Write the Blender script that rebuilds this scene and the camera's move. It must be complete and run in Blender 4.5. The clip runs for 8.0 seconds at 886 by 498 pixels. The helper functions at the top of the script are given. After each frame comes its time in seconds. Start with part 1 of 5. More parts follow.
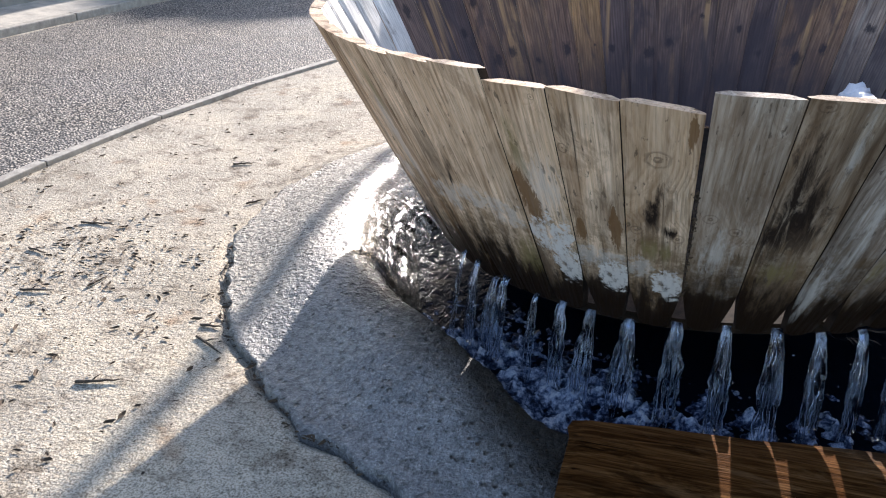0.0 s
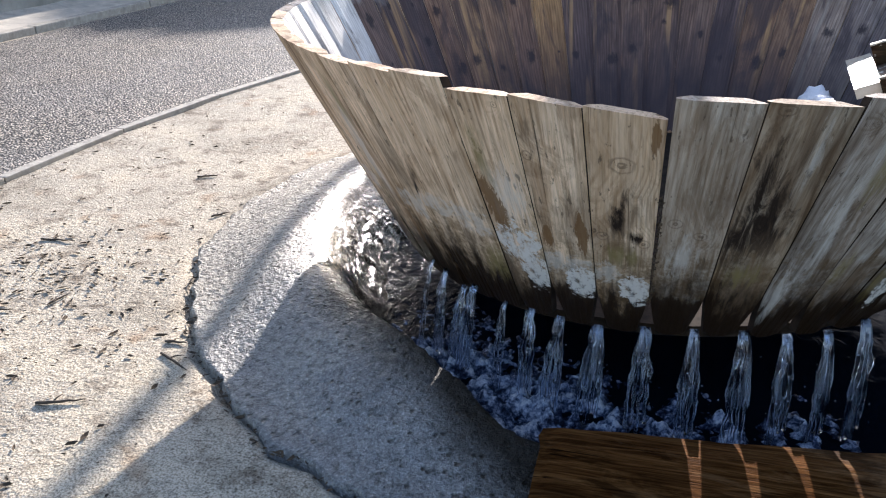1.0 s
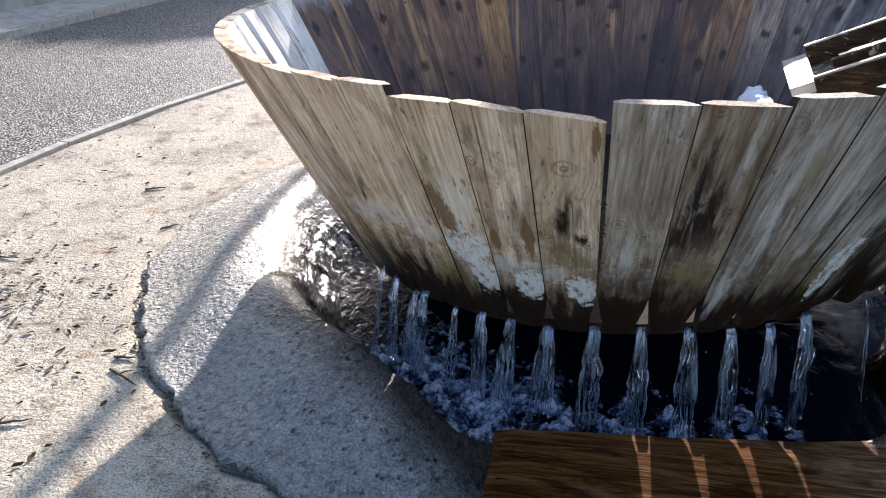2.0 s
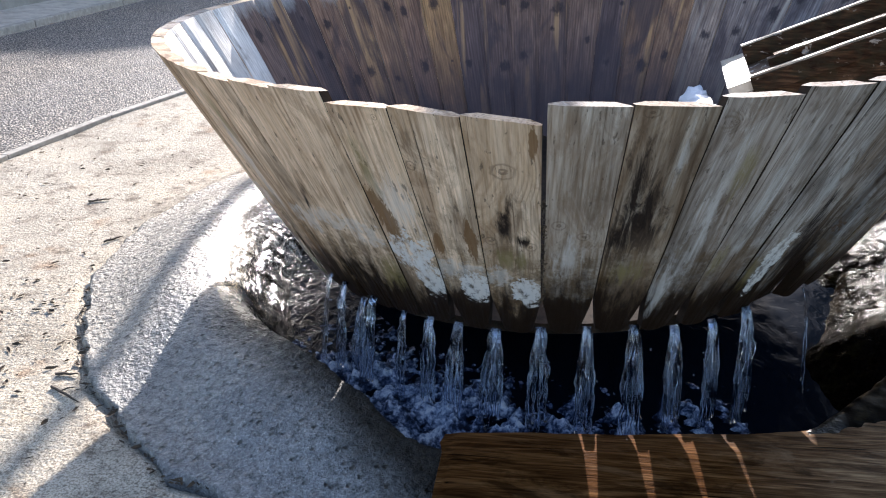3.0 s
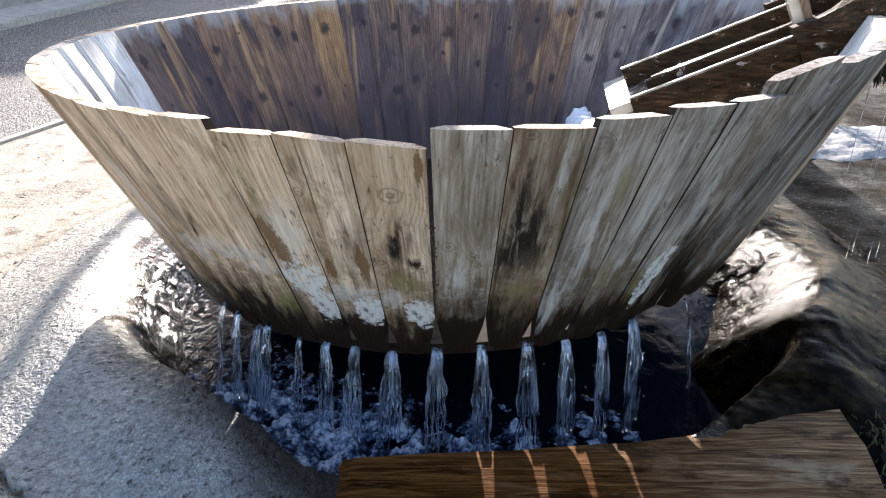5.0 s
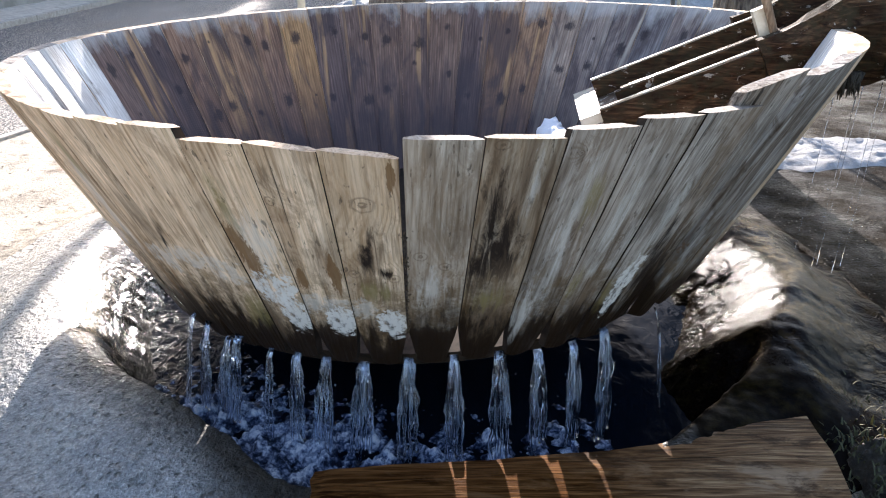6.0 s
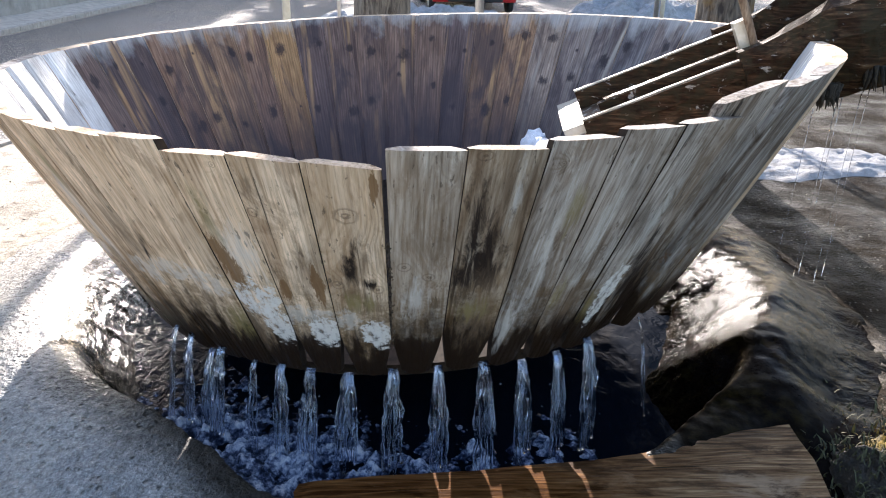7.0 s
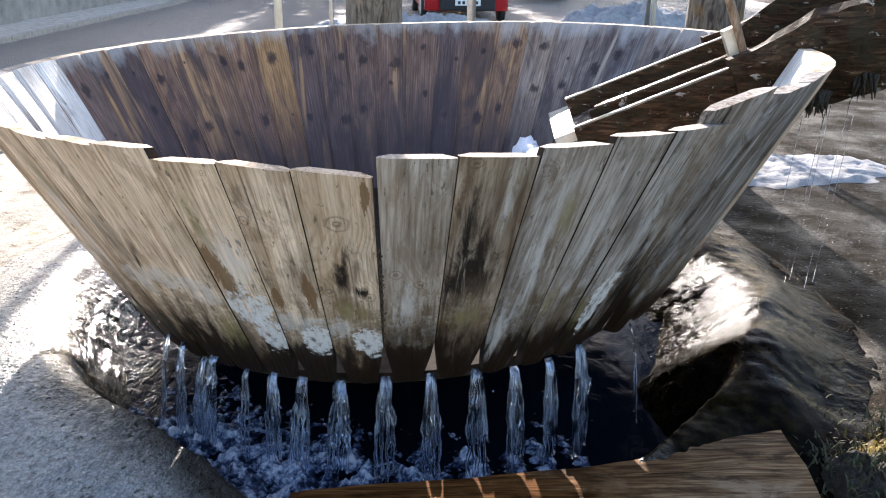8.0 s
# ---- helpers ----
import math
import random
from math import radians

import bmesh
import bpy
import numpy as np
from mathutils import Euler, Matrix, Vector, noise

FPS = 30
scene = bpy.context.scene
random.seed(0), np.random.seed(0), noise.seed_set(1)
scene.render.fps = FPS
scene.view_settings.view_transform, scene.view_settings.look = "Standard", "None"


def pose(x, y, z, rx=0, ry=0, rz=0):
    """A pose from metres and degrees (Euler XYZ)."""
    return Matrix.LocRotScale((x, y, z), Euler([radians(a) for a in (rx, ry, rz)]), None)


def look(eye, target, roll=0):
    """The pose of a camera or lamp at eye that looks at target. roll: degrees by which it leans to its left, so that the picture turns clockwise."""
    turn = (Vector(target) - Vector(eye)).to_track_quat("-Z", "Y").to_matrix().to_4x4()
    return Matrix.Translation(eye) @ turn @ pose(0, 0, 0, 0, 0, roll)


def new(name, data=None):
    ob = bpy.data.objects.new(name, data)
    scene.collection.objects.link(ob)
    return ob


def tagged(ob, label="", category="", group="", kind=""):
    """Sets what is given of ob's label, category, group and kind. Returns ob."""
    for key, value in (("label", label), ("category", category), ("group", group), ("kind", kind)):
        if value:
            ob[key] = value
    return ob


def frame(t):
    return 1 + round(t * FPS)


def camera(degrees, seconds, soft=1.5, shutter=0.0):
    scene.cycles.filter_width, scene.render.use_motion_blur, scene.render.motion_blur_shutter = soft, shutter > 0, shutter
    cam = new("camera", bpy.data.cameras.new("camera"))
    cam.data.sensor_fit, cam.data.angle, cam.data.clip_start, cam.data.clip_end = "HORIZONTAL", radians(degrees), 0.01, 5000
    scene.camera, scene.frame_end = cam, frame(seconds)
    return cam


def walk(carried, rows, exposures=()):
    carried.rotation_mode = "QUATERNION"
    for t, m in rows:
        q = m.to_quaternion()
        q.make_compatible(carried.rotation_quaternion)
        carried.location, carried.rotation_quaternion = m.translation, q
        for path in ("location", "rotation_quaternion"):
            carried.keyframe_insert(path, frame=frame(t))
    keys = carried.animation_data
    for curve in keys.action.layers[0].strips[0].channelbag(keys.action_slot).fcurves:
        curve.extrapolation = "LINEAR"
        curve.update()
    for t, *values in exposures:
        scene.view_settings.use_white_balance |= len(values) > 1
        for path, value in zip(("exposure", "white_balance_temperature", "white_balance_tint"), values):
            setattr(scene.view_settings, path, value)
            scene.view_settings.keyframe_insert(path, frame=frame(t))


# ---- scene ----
cam = camera(57.002, 8.0, soft=1.1)
ROWS = [
    (0, -0.1304, -3.5619, 1.5600, 64.669, -0.231, 16.344),
    (0.5, -0.1272, -3.5613, 1.5625, 64.984, -0.132, 15.355),
    (1, -0.1220, -3.5409, 1.5571, 65.230, 0.032, 13.994),
    (1.5, -0.1088, -3.5501, 1.5636, 65.457, 0.164, 12.310),
    (3, -0.0452, -3.5390, 1.5662, 65.857, 0.530, 7.447),
    (3.5, -0.0196, -3.5439, 1.5706, 66.210, 0.572, 5.666),
    (4, -0.0032, -3.5512, 1.5740, 66.656, 0.409, 3.807),
    (4.5, 0.0001, -3.5507, 1.5760, 67.049, 0.114, 2.082),
    (6, -0.0046, -3.5486, 1.5749, 68.089, -0.940, -1.286),
    (6.5, -0.0000, -3.5519, 1.5754, 68.527, -1.065, -1.808),
    (7, 0.0036, -3.5539, 1.5762, 68.869, -1.110, -2.240),
    (7.5, 0.0065, -3.5563, 1.5772, 69.139, -1.086, -2.541),
    (8, 0.0089, -3.5575, 1.5763, 69.440, -1.022, -2.766),
]
walk(cam, [(t, pose(*row)) for t, *row in ROWS], [(0.0, 1.15, 6200, 16), (1.5, 1.22, 6150, 16), (3.25, 1.41, 6120, 16), (4.5, 1.64, 6320, 16), (8.0, 1.74, 6320, 16)])

# ---- light ----
SUN_UP, SUN_SIDE = radians(20.0), radians(-0.5)      # the low sun stands beyond the tub
world = bpy.data.worlds.new("sky")
scene.world = world
world.use_nodes = True
wn = world.node_tree.nodes
sky = wn.new("ShaderNodeTexSky")
sky.sky_type = "NISHITA"
sky.sun_disc = False
sky.sun_elevation, sky.sun_rotation = SUN_UP, SUN_SIDE
world.node_tree.links.new(sky.outputs[0], wn["Background"].inputs[0])
wn["Background"].inputs[1].default_value = 0.15
sun = new("sun", bpy.data.lights.new("sun", "SUN"))
sun.data.energy, sun.data.angle, sun.data.color = 5.0, radians(0.55), (1.0, 0.93, 0.82)
to_sun = Vector((math.sin(SUN_SIDE) * math.cos(SUN_UP), math.cos(SUN_SIDE) * math.cos(SUN_UP), math.sin(SUN_UP)))
sun.matrix_world = look(to_sun * 60, (0, 0, 0))


# ---- materials ----
class Nodes:
    """Short forms for building one node material."""

    def __init__(self, name):
        self.mat = bpy.data.materials.new(name)
        self.mat.use_nodes = True
        self.t = self.mat.node_tree
        self.bsdf = self.t.nodes["Principled BSDF"]
        self.co = self.add("ShaderNodeTexCoord").outputs["Object"]

    def add(self, kind):
        return self.t.nodes.new(kind)

    def put(self, socket, value):
        if isinstance(value, bpy.types.NodeSocket):
            self.t.links.new(value, socket)
        elif isinstance(value, (tuple, list)) and len(value) == 3 and socket.type == "RGBA":
            socket.default_value = (*value, 1)
        else:
            socket.default_value = value

    def math(self, op, a, b=0.0, clamp=False):
        n = self.add("ShaderNodeMath")
        n.operation, n.use_clamp = op, clamp
        self.put(n.inputs[0], a), self.put(n.inputs[1], b)
        return n.outputs[0]

    def stretch(self, scale, vector=None, shift=None):
        n = self.add("ShaderNodeMapping")
        self.put(n.inputs["Vector"], vector or self.co)
        n.inputs["Scale"].default_value = scale
        if shift is not None:
            self.put(n.inputs["Location"], shift)
        return n.outputs[0]

    def noise(self, scale, detail=4, rough=0.55, vector=None, warp=0.0):
        n = self.add("ShaderNodeTexNoise")
        self.put(n.inputs["Vector"], vector or self.co)
        n.inputs["Scale"].default_value, n.inputs["Detail"].default_value = scale, detail
        n.inputs["Roughness"].default_value, n.inputs["Distortion"].default_value = rough, warp
        return n.outputs["Fac"]

    def cells(self, scale, feature="F1", vector=None):
        n = self.add("ShaderNodeTexVoronoi")
        n.feature = feature
        self.put(n.inputs["Vector"], vector or self.co)
        n.inputs["Scale"].default_value = scale
        return n.outputs["Distance"]

    def flat_cells(self, scale, u, v):
        """Distance to scattered points on the u, v plane."""
        c = self.add("ShaderNodeCombineXYZ")
        self.put(c.inputs[0], u), self.put(c.inputs[1], v)
        n = self.add("ShaderNodeTexVoronoi")
        n.voronoi_dimensions = "2D"
        self.put(n.inputs["Vector"], c.outputs[0])
        n.inputs["Scale"].default_value = scale
        return n.outputs["Distance"]

    def bands(self, scale, twist, vector):
        n = self.add("ShaderNodeTexWave")
        n.wave_type, n.bands_direction = "BANDS", "X"
        self.put(n.inputs["Vector"], vector)
        n.inputs["Scale"].default_value, n.inputs["Distortion"].default_value = scale, twist
        n.inputs["Detail"].default_value, n.inputs["Detail Scale"].default_value = 3.0, 0.35
        return n.outputs["Fac"]

    def ramp(self, fac, *stops):
        n = self.add("ShaderNodeValToRGB")
        while len(n.color_ramp.elements) < len(stops):
            n.color_ramp.elements.new(0.5)
        for e, (p, c) in zip(n.color_ramp.elements, stops):
            e.position, e.color = p, (*c, 1) if isinstance(c, tuple) else (c, c, c, 1)
        self.put(n.inputs[0], fac)
        return n.outputs[0]

    def mix(self, fac, a, b, mode="MIX"):
        n = self.add("ShaderNodeMix")
        n.data_type, n.blend_type = "RGBA", mode
        self.put(n.inputs[0], fac), self.put(n.inputs[6], a), self.put(n.inputs[7], b)
        return n.outputs[2]

    def axis(self, k):
        n = self.add("ShaderNodeSeparateXYZ")
        self.put(n.inputs[0], self.co)
        return n.outputs[k]

    def rnd(self):
        return self.add("ShaderNodeObjectInfo").outputs["Random"]

    def island(self):
        return self.add("ShaderNodeNewGeometry").outputs["Random Per Island"]

    def bump(self, height, strength, distance):
        n = self.add("ShaderNodeBump")
        self.put(n.inputs["Height"], height)
        n.inputs["Strength"].default_value, n.inputs["Distance"].default_value = strength, distance
        if self.bsdf.inputs["Normal"].is_linked:
            self.t.links.new(self.bsdf.inputs["Normal"].links[0].from_socket, n.inputs["Normal"])
        self.put(self.bsdf.inputs["Normal"], n.outputs[0])

    def done(self, colour, rough, **more):
        self.put(self.bsdf.inputs["Base Color"], colour)
        self.put(self.bsdf.inputs["Roughness"], rough)
        for k, v in more.items():
            self.put(self.bsdf.inputs[k.replace("_", " ")], v)
        return self.mat


def board_grain(n, along=2, seed=True):
    """Grain that runs along one local axis, with a shift of its own on each board."""
    vec = n.co
    if seed:
        add = n.add("ShaderNodeVectorMath")
        n.put(add.inputs[0], n.co)
        comb = n.add("ShaderNodeCombineXYZ")
        r = n.rnd()
        for k, f in enumerate((37.0, 91.0, 53.0)):
            n.put(comb.inputs[k], n.math("MULTIPLY", r, f))
        n.put(add.inputs[1], comb.outputs[0])
        vec = add.outputs[0]
    s = [1.0, 1.0, 1.0]
    s[along] = 0.045
    fine = n.noise(150, 5, 0.65, n.stretch(s, vec), 0.4)
    s[along] = 0.09
    rings = n.noise(38, 3, 0.5, n.stretch(s, vec), 1.6)
    s[along] = 0.3
    broad = n.noise(9, 3, 0.5, n.stretch(s, vec), 0.8)
    return vec, fine, rings, broad


def knots_on(n, vec, scale):
    sep = n.add("ShaderNodeSeparateXYZ")
    n.put(sep.inputs[0], vec)
    wob = n.math("MULTIPLY", n.math("SUBTRACT", n.noise(30, 2, 0.5), 0.5), 0.02)
    return n.flat_cells(scale, n.math("ADD", sep.outputs[0], wob), n.math("MULTIPLY", n.math("ADD", sep.outputs[2], wob), 0.62))


MARKS = {"lime": (0.70, 0.665, 0.62), "chip": (0.17, 0.088, 0.034), "burn": (0.020, 0.012, 0.008), "stain": (0.15, 0.10, 0.062), "olive": (0.21, 0.165, 0.065), "silver": (0.66, 0.615, 0.56), "wash": (0.62, 0.575, 0.52), "knot": (0.085, 0.05, 0.03)}


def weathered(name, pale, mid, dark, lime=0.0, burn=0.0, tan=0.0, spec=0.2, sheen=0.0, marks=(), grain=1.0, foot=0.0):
    """Grey weathered stave wood: grain lines, cracks, knots, stains, lime crust and a wet mossy foot.
    marks: (kind, across, up, half width, half height, slant) of single stains, chips and knots; foot lifts the wet zone."""
    n = Nodes(name)
    vec, fine, rings, broad = board_grain(n)
    x, z = n.axis(0), n.axis(2)
    knots = n.math("ADD", knots_on(n, vec, 5.0), n.ramp(n.noise(2.3, 2, 0.5, vec), (0.47, 0.0), (0.53, 0.3)))
    if marks:
        knots = n.math("ADD", knots, 0.5)
    near = n.ramp(knots, (0.06, 1.0), (0.30, 0.0))

    def ellipse(mark):
        kind, cx, cz, rx, rz, slant = mark
        dz = n.math("SUBTRACT", z, cz)
        dx = n.math("SUBTRACT", n.math("SUBTRACT", x, cx), n.math("MULTIPLY", dz, slant))
        dx, dz = n.math("DIVIDE", dx, rx), n.math("DIVIDE", dz, rz)
        return n.math("SQRT", n.math("ADD", n.math("MULTIPLY", dx, dx), n.math("MULTIPLY", dz, dz)))

    away = [(m, ellipse(m)) for m in marks]
    for m, d in away:
        if m[0] == "knot":
            near = n.math("MAXIMUM", near, n.ramp(n.math("MULTIPLY", d, 0.25), (0.1, 1.0), (0.8, 0.0)))
    turned = n.add("ShaderNodeVectorMath")
    n.put(turned.inputs[0], n.stretch((1, 1, 0.10), vec))
    push = n.add("ShaderNodeCombineXYZ")
    n.put(push.inputs[0], n.math("MULTIPLY", near, 0.045))
    n.put(turned.inputs[1], push.outputs[0])
    lines = n.math("ADD", n.math("MULTIPLY", n.bands(17, 17.0, turned.outputs[0]), 0.62), n.math("MULTIPLY", n.noise(75, 3, 0.6, n.stretch((1, 1, 0.35), turned.outputs[0]), 0.6), 0.45))
    col = n.ramp(rings, (0.18, dark), (0.38, mid), (0.62, pale))
    soft = n.ramp(n.noise(5, 3, 0.5, vec), (0.40, 0.05 * grain), (0.66, min(0.9, 0.5 * grain)))
    col = n.mix(n.math("MULTIPLY", n.ramp(lines, (0.20, 1.0), (0.52, 0.0)), soft), col, n.mix(1.0, col, (0.42, 0.35, 0.28), "MULTIPLY"))
    col = n.mix(n.ramp(fine, (0.36, 0.65), (0.50, 0.0)), col, n.mix(1.0, col, (0.48, 0.44, 0.40), "MULTIPLY"))
    col = n.mix(n.ramp(fine, (0.56, 0.0), (0.72, 0.75)), col, n.mix(1.0, col, (1.35, 1.33, 1.30), "MULTIPLY"))
    bleach = n.noise(6, 5, 0.68, n.stretch((1, 1, 0.3), vec), 0.6)
    col = n.mix(n.ramp(bleach, (0.52, 0.0), (0.66, 0.6)), col, n.mix(1.0, col, (1.38, 1.40, 1.42), "MULTIPLY"))
    tone = n.noise(3.4, 4, 0.6, n.stretch((1, 1, 0.6), vec), 0.5)
    col = n.mix(1.0, col, n.ramp(tone, (0.34, 0.62), (0.50, 0.95), (0.66, 1.0)), "MULTIPLY")
    split = n.noise(60, 2, 0.5, n.stretch((1, 1, 0.012), vec), 0.3)
    col = n.mix(n.ramp(split, (0.28, 0.9), (0.33, 0.0)), col, (0.04, 0.03, 0.022))
    blot = n.noise(8.0, 6, 0.7, n.stretch((1, 1, 0.38), vec), 1.0)
    col = n.mix(n.ramp(blot, (0.52, 0.0), (0.59, 0.45 if marks else 0.8)), col, n.mix(1.0, col, (0.38, 0.31, 0.25), "MULTIPLY"))
    warm = n.noise(4.0, 3, 0.5, n.stretch((1, 1, 0.35), vec))
    col = n.mix(n.math("MULTIPLY", n.ramp(warm, (0.42, 0.0), (0.60, 1.0)), 0.34 + tan), col, (0.30, 0.175, 0.08))
    col = n.mix(n.ramp(knots, (0.02, 0.9), (0.055, 0.35), (0.075, 0.8), (0.11, 0.0)), col, (0.06, 0.036, 0.022))
    drip = n.noise(17, 3, 0.5, n.stretch((1, 1, 0.07), vec), 0.5)
    col = n.mix(n.ramp(drip, (0.56, 0.0), (0.68, 0.7)), col, n.mix(1.0, col, (0.34, 0.26, 0.19), "MULTIPLY"))
    speck = n.noise(70, 3, 0.6, n.stretch((1, 1, 0.3), vec))
    col = n.mix(n.ramp(speck, (0.63, 0.0), (0.69, 0.7)), col, (0.07, 0.05, 0.035))
    if not marks:
        chip = n.noise(6.5, 5, 0.7, n.stretch((1.6, 1, 0.45), vec), 0.5)
        col = n.mix(n.ramp(chip, (0.63, 0.0), (0.66, 0.75)), col, (0.15, 0.08, 0.038))
    if burn:
        spot = n.math("ADD", n.noise(8.0, 5, 0.68, n.stretch((1.6, 1, 0.22), vec), 0.7), n.math("MULTIPLY", n.math("SUBTRACT", 0.5, fine), 0.3))
        spot = n.math("ADD", spot, n.math("MULTIPLY", n.math("SUBTRACT", 0.55, z), 0.10))
        col = n.mix(n.math("MULTIPLY", n.ramp(spot, (0.45, 0.0), (0.63, 1.0)), burn), col, (0.035, 0.021, 0.013))
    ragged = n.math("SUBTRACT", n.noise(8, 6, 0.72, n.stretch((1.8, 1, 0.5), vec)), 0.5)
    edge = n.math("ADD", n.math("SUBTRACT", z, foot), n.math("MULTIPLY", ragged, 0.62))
    if lime:
        low = n.math("ADD", z, n.math("MULTIPLY", n.math("SUBTRACT", n.noise(5.0, 4, 0.6, vec), 0.5), 0.50))
        low = n.math("ADD", low, n.math("MULTIPLY", n.math("SUBTRACT", n.rnd(), 0.5), 0.12))
        band = n.math("MULTIPLY", n.ramp(low, (0.16, 0.0), (0.23, 1.0), (0.37, 1.0), (0.385, 0.0)), n.ramp(n.noise(7, 6, 0.72, n.stretch((1, 1, 0.8))), (0.40, 0.0), (0.46, 1.0)))
        col = n.mix(n.math("MULTIPLY", band, lime), col, (0.66, 0.635, 0.60))
    green = n.math("MULTIPLY", n.ramp(edge, (0.12, 0.8), (0.34, 0.5), (0.46, 0.0)), n.ramp(n.noise(20, 5, 0.75), (0.44, 0.0), (0.56, 1.0)))
    col = n.mix(green, col, (0.115, 0.066, 0.024))
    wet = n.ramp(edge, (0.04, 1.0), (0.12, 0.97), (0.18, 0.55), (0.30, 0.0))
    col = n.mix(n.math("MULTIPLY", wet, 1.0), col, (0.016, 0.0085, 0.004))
    fray = n.math("SUBTRACT", n.noise(22, 6, 0.72, n.stretch((1.6, 1, 0.28), vec), 0.8), 0.5)
    crust = n.math("SUBTRACT", n.noise(17, 6, 0.74, vec, 0.5), 0.5)
    for m, d in away:
        if m[0] == "knot":
            whorl = n.math("SINE", n.math("MULTIPLY", n.math("ADD", d, n.math("MULTIPLY", crust, 0.8)), 11.0))
            col = n.mix(n.math("MULTIPLY", n.ramp(whorl, (0.1, 0.0), (0.8, 0.75)), n.ramp(d, (0.55, 0.75), (1.0, 0.0))), col, MARKS["knot"])
            continue
        soft_edge = {"lime": 0.05, "wash": 0.12, "chip": 0.08, "burn": 0.40, "stain": 0.5, "olive": 0.5, "silver": 0.4}[m[0]]
        rag = n.math("MULTIPLY", crust if m[0] in ("lime", "wash") else fray, 3.0 if m[0] in ("lime", "wash") else 3.6 if m[0] == "chip" else 4.2)
        mask = n.ramp(n.math("MULTIPLY", n.math("ADD", d, rag), 0.5), (max(0.02, 0.5 - soft_edge), {"burn": 1.0, "lime": 0.9, "chip": 0.85, "silver": 0.5, "wash": 0.5}.get(m[0], 0.75)), (0.5, 0.0))
        if m[0] in ("lime", "wash"):
            mask = n.math("MULTIPLY", mask, n.ramp(n.noise(30, 5, 0.75, n.stretch((1, 1, 0.6))), (0.40, 0.1), (0.52, 1.0)))
        col = n.mix(mask, col, MARKS[m[0]])
    n.bump(fine, 0.7, 0.003)
    n.bump(lines, 0.4 * grain, 0.003)
    n.bump(rings, 0.4, 0.005)
    rough = n.mix(wet, n.ramp(fine, (0.3, 0.72 - sheen), (0.7, 0.9 - sheen)), (0.5, 0.5, 0.5))
    return n.done(col, rough, Specular_IOR_Level=spec)


def inner_wood(name="inner_wood", grey=0.0):
    """The tub's inside: brown, tan and purplish boards with knots, paler by the rim, darker and smoother below."""
    n = Nodes(name)
    vec, fine, rings, broad = board_grain(n)
    r = n.rnd()
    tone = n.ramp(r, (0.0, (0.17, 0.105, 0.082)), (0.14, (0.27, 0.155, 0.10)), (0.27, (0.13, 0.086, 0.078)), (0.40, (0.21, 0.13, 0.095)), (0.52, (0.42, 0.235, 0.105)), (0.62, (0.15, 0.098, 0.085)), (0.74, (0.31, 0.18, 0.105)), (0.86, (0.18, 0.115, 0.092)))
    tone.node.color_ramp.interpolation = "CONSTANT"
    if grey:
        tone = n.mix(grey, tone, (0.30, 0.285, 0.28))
    x, z0 = n.axis(0), n.axis(2)
    col = n.mix(n.ramp(rings, (0.35, 0.7), (0.60, 0.0)), tone, n.mix(1.0, tone, (0.42, 0.38, 0.38), "MULTIPLY"))
    col = n.mix(n.ramp(fine, (0.5, 0.0), (0.68, 0.6)), col, n.mix(1.0, col, (1.75, 1.68, 1.6), "MULTIPLY"))
    col = n.mix(n.ramp(broad, (0.45, 0.0), (0.65, 0.6)), col, n.mix(1.0, col, (0.5, 0.46, 0.48), "MULTIPLY"))
    lines = n.bands(22, 8.0, n.stretch((1, 1, 0.10), vec))
    col = n.mix(n.ramp(lines, (0.05, 0.5), (0.4, 0.0)), col, n.mix(1.0, col, (0.5, 0.45, 0.42), "MULTIPLY"))
    rust = n.noise(9, 3, 0.5, n.stretch((1.6, 1, 0.12), vec), 0.6)
    col = n.mix(n.ramp(rust, (0.57, 0.0), (0.68, 0.8)), col, (0.47, 0.27, 0.12) if not grey else (0.42, 0.36, 0.29))
    stain = n.noise(6, 4, 0.6, n.stretch((1, 1, 0.3), vec), 1.0)
    col = n.mix(n.ramp(stain, (0.50, 0.0), (0.62, 0.7)), col, (0.055, 0.038, 0.040))
    wob = n.math("MULTIPLY", n.math("SUBTRACT", n.noise(30, 5, 0.7, n.stretch((1, 1, 0.6), vec)), 0.5), 3.2)
    for k, (fx, fz, base, span) in enumerate(((17.3, 41.7, 0.70, 0.17), (53.9, 29.3, 0.38, 0.26))):
        cx = n.math("MULTIPLY", n.math("SUBTRACT", n.math("FRACT", n.math("MULTIPLY", r, fx)), 0.5), 0.09)
        cz = n.math("ADD", n.math("MULTIPLY", n.math("FRACT", n.math("MULTIPLY", r, fz)), span), base)
        size = n.math("ADD", n.math("MULTIPLY", n.math("FRACT", n.math("MULTIPLY", r, fx + fz)), 0.030), 0.006)
        dx, dz = n.math("DIVIDE", n.math("SUBTRACT", x, cx), size), n.math("DIVIDE", n.math("SUBTRACT", z0, cz), n.math("MULTIPLY", size, 1.25))
        d = n.math("ADD", n.math("SQRT", n.math("ADD", n.math("MULTIPLY", dx, dx), n.math("MULTIPLY", dz, dz))), wob)
        col = n.mix(n.ramp(n.math("MULTIPLY", d, 0.5), (0.25, 0.85), (0.60, 0.0)), col, (0.024, 0.016, 0.018))
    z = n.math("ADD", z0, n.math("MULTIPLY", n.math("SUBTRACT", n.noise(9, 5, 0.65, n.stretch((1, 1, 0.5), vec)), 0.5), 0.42))
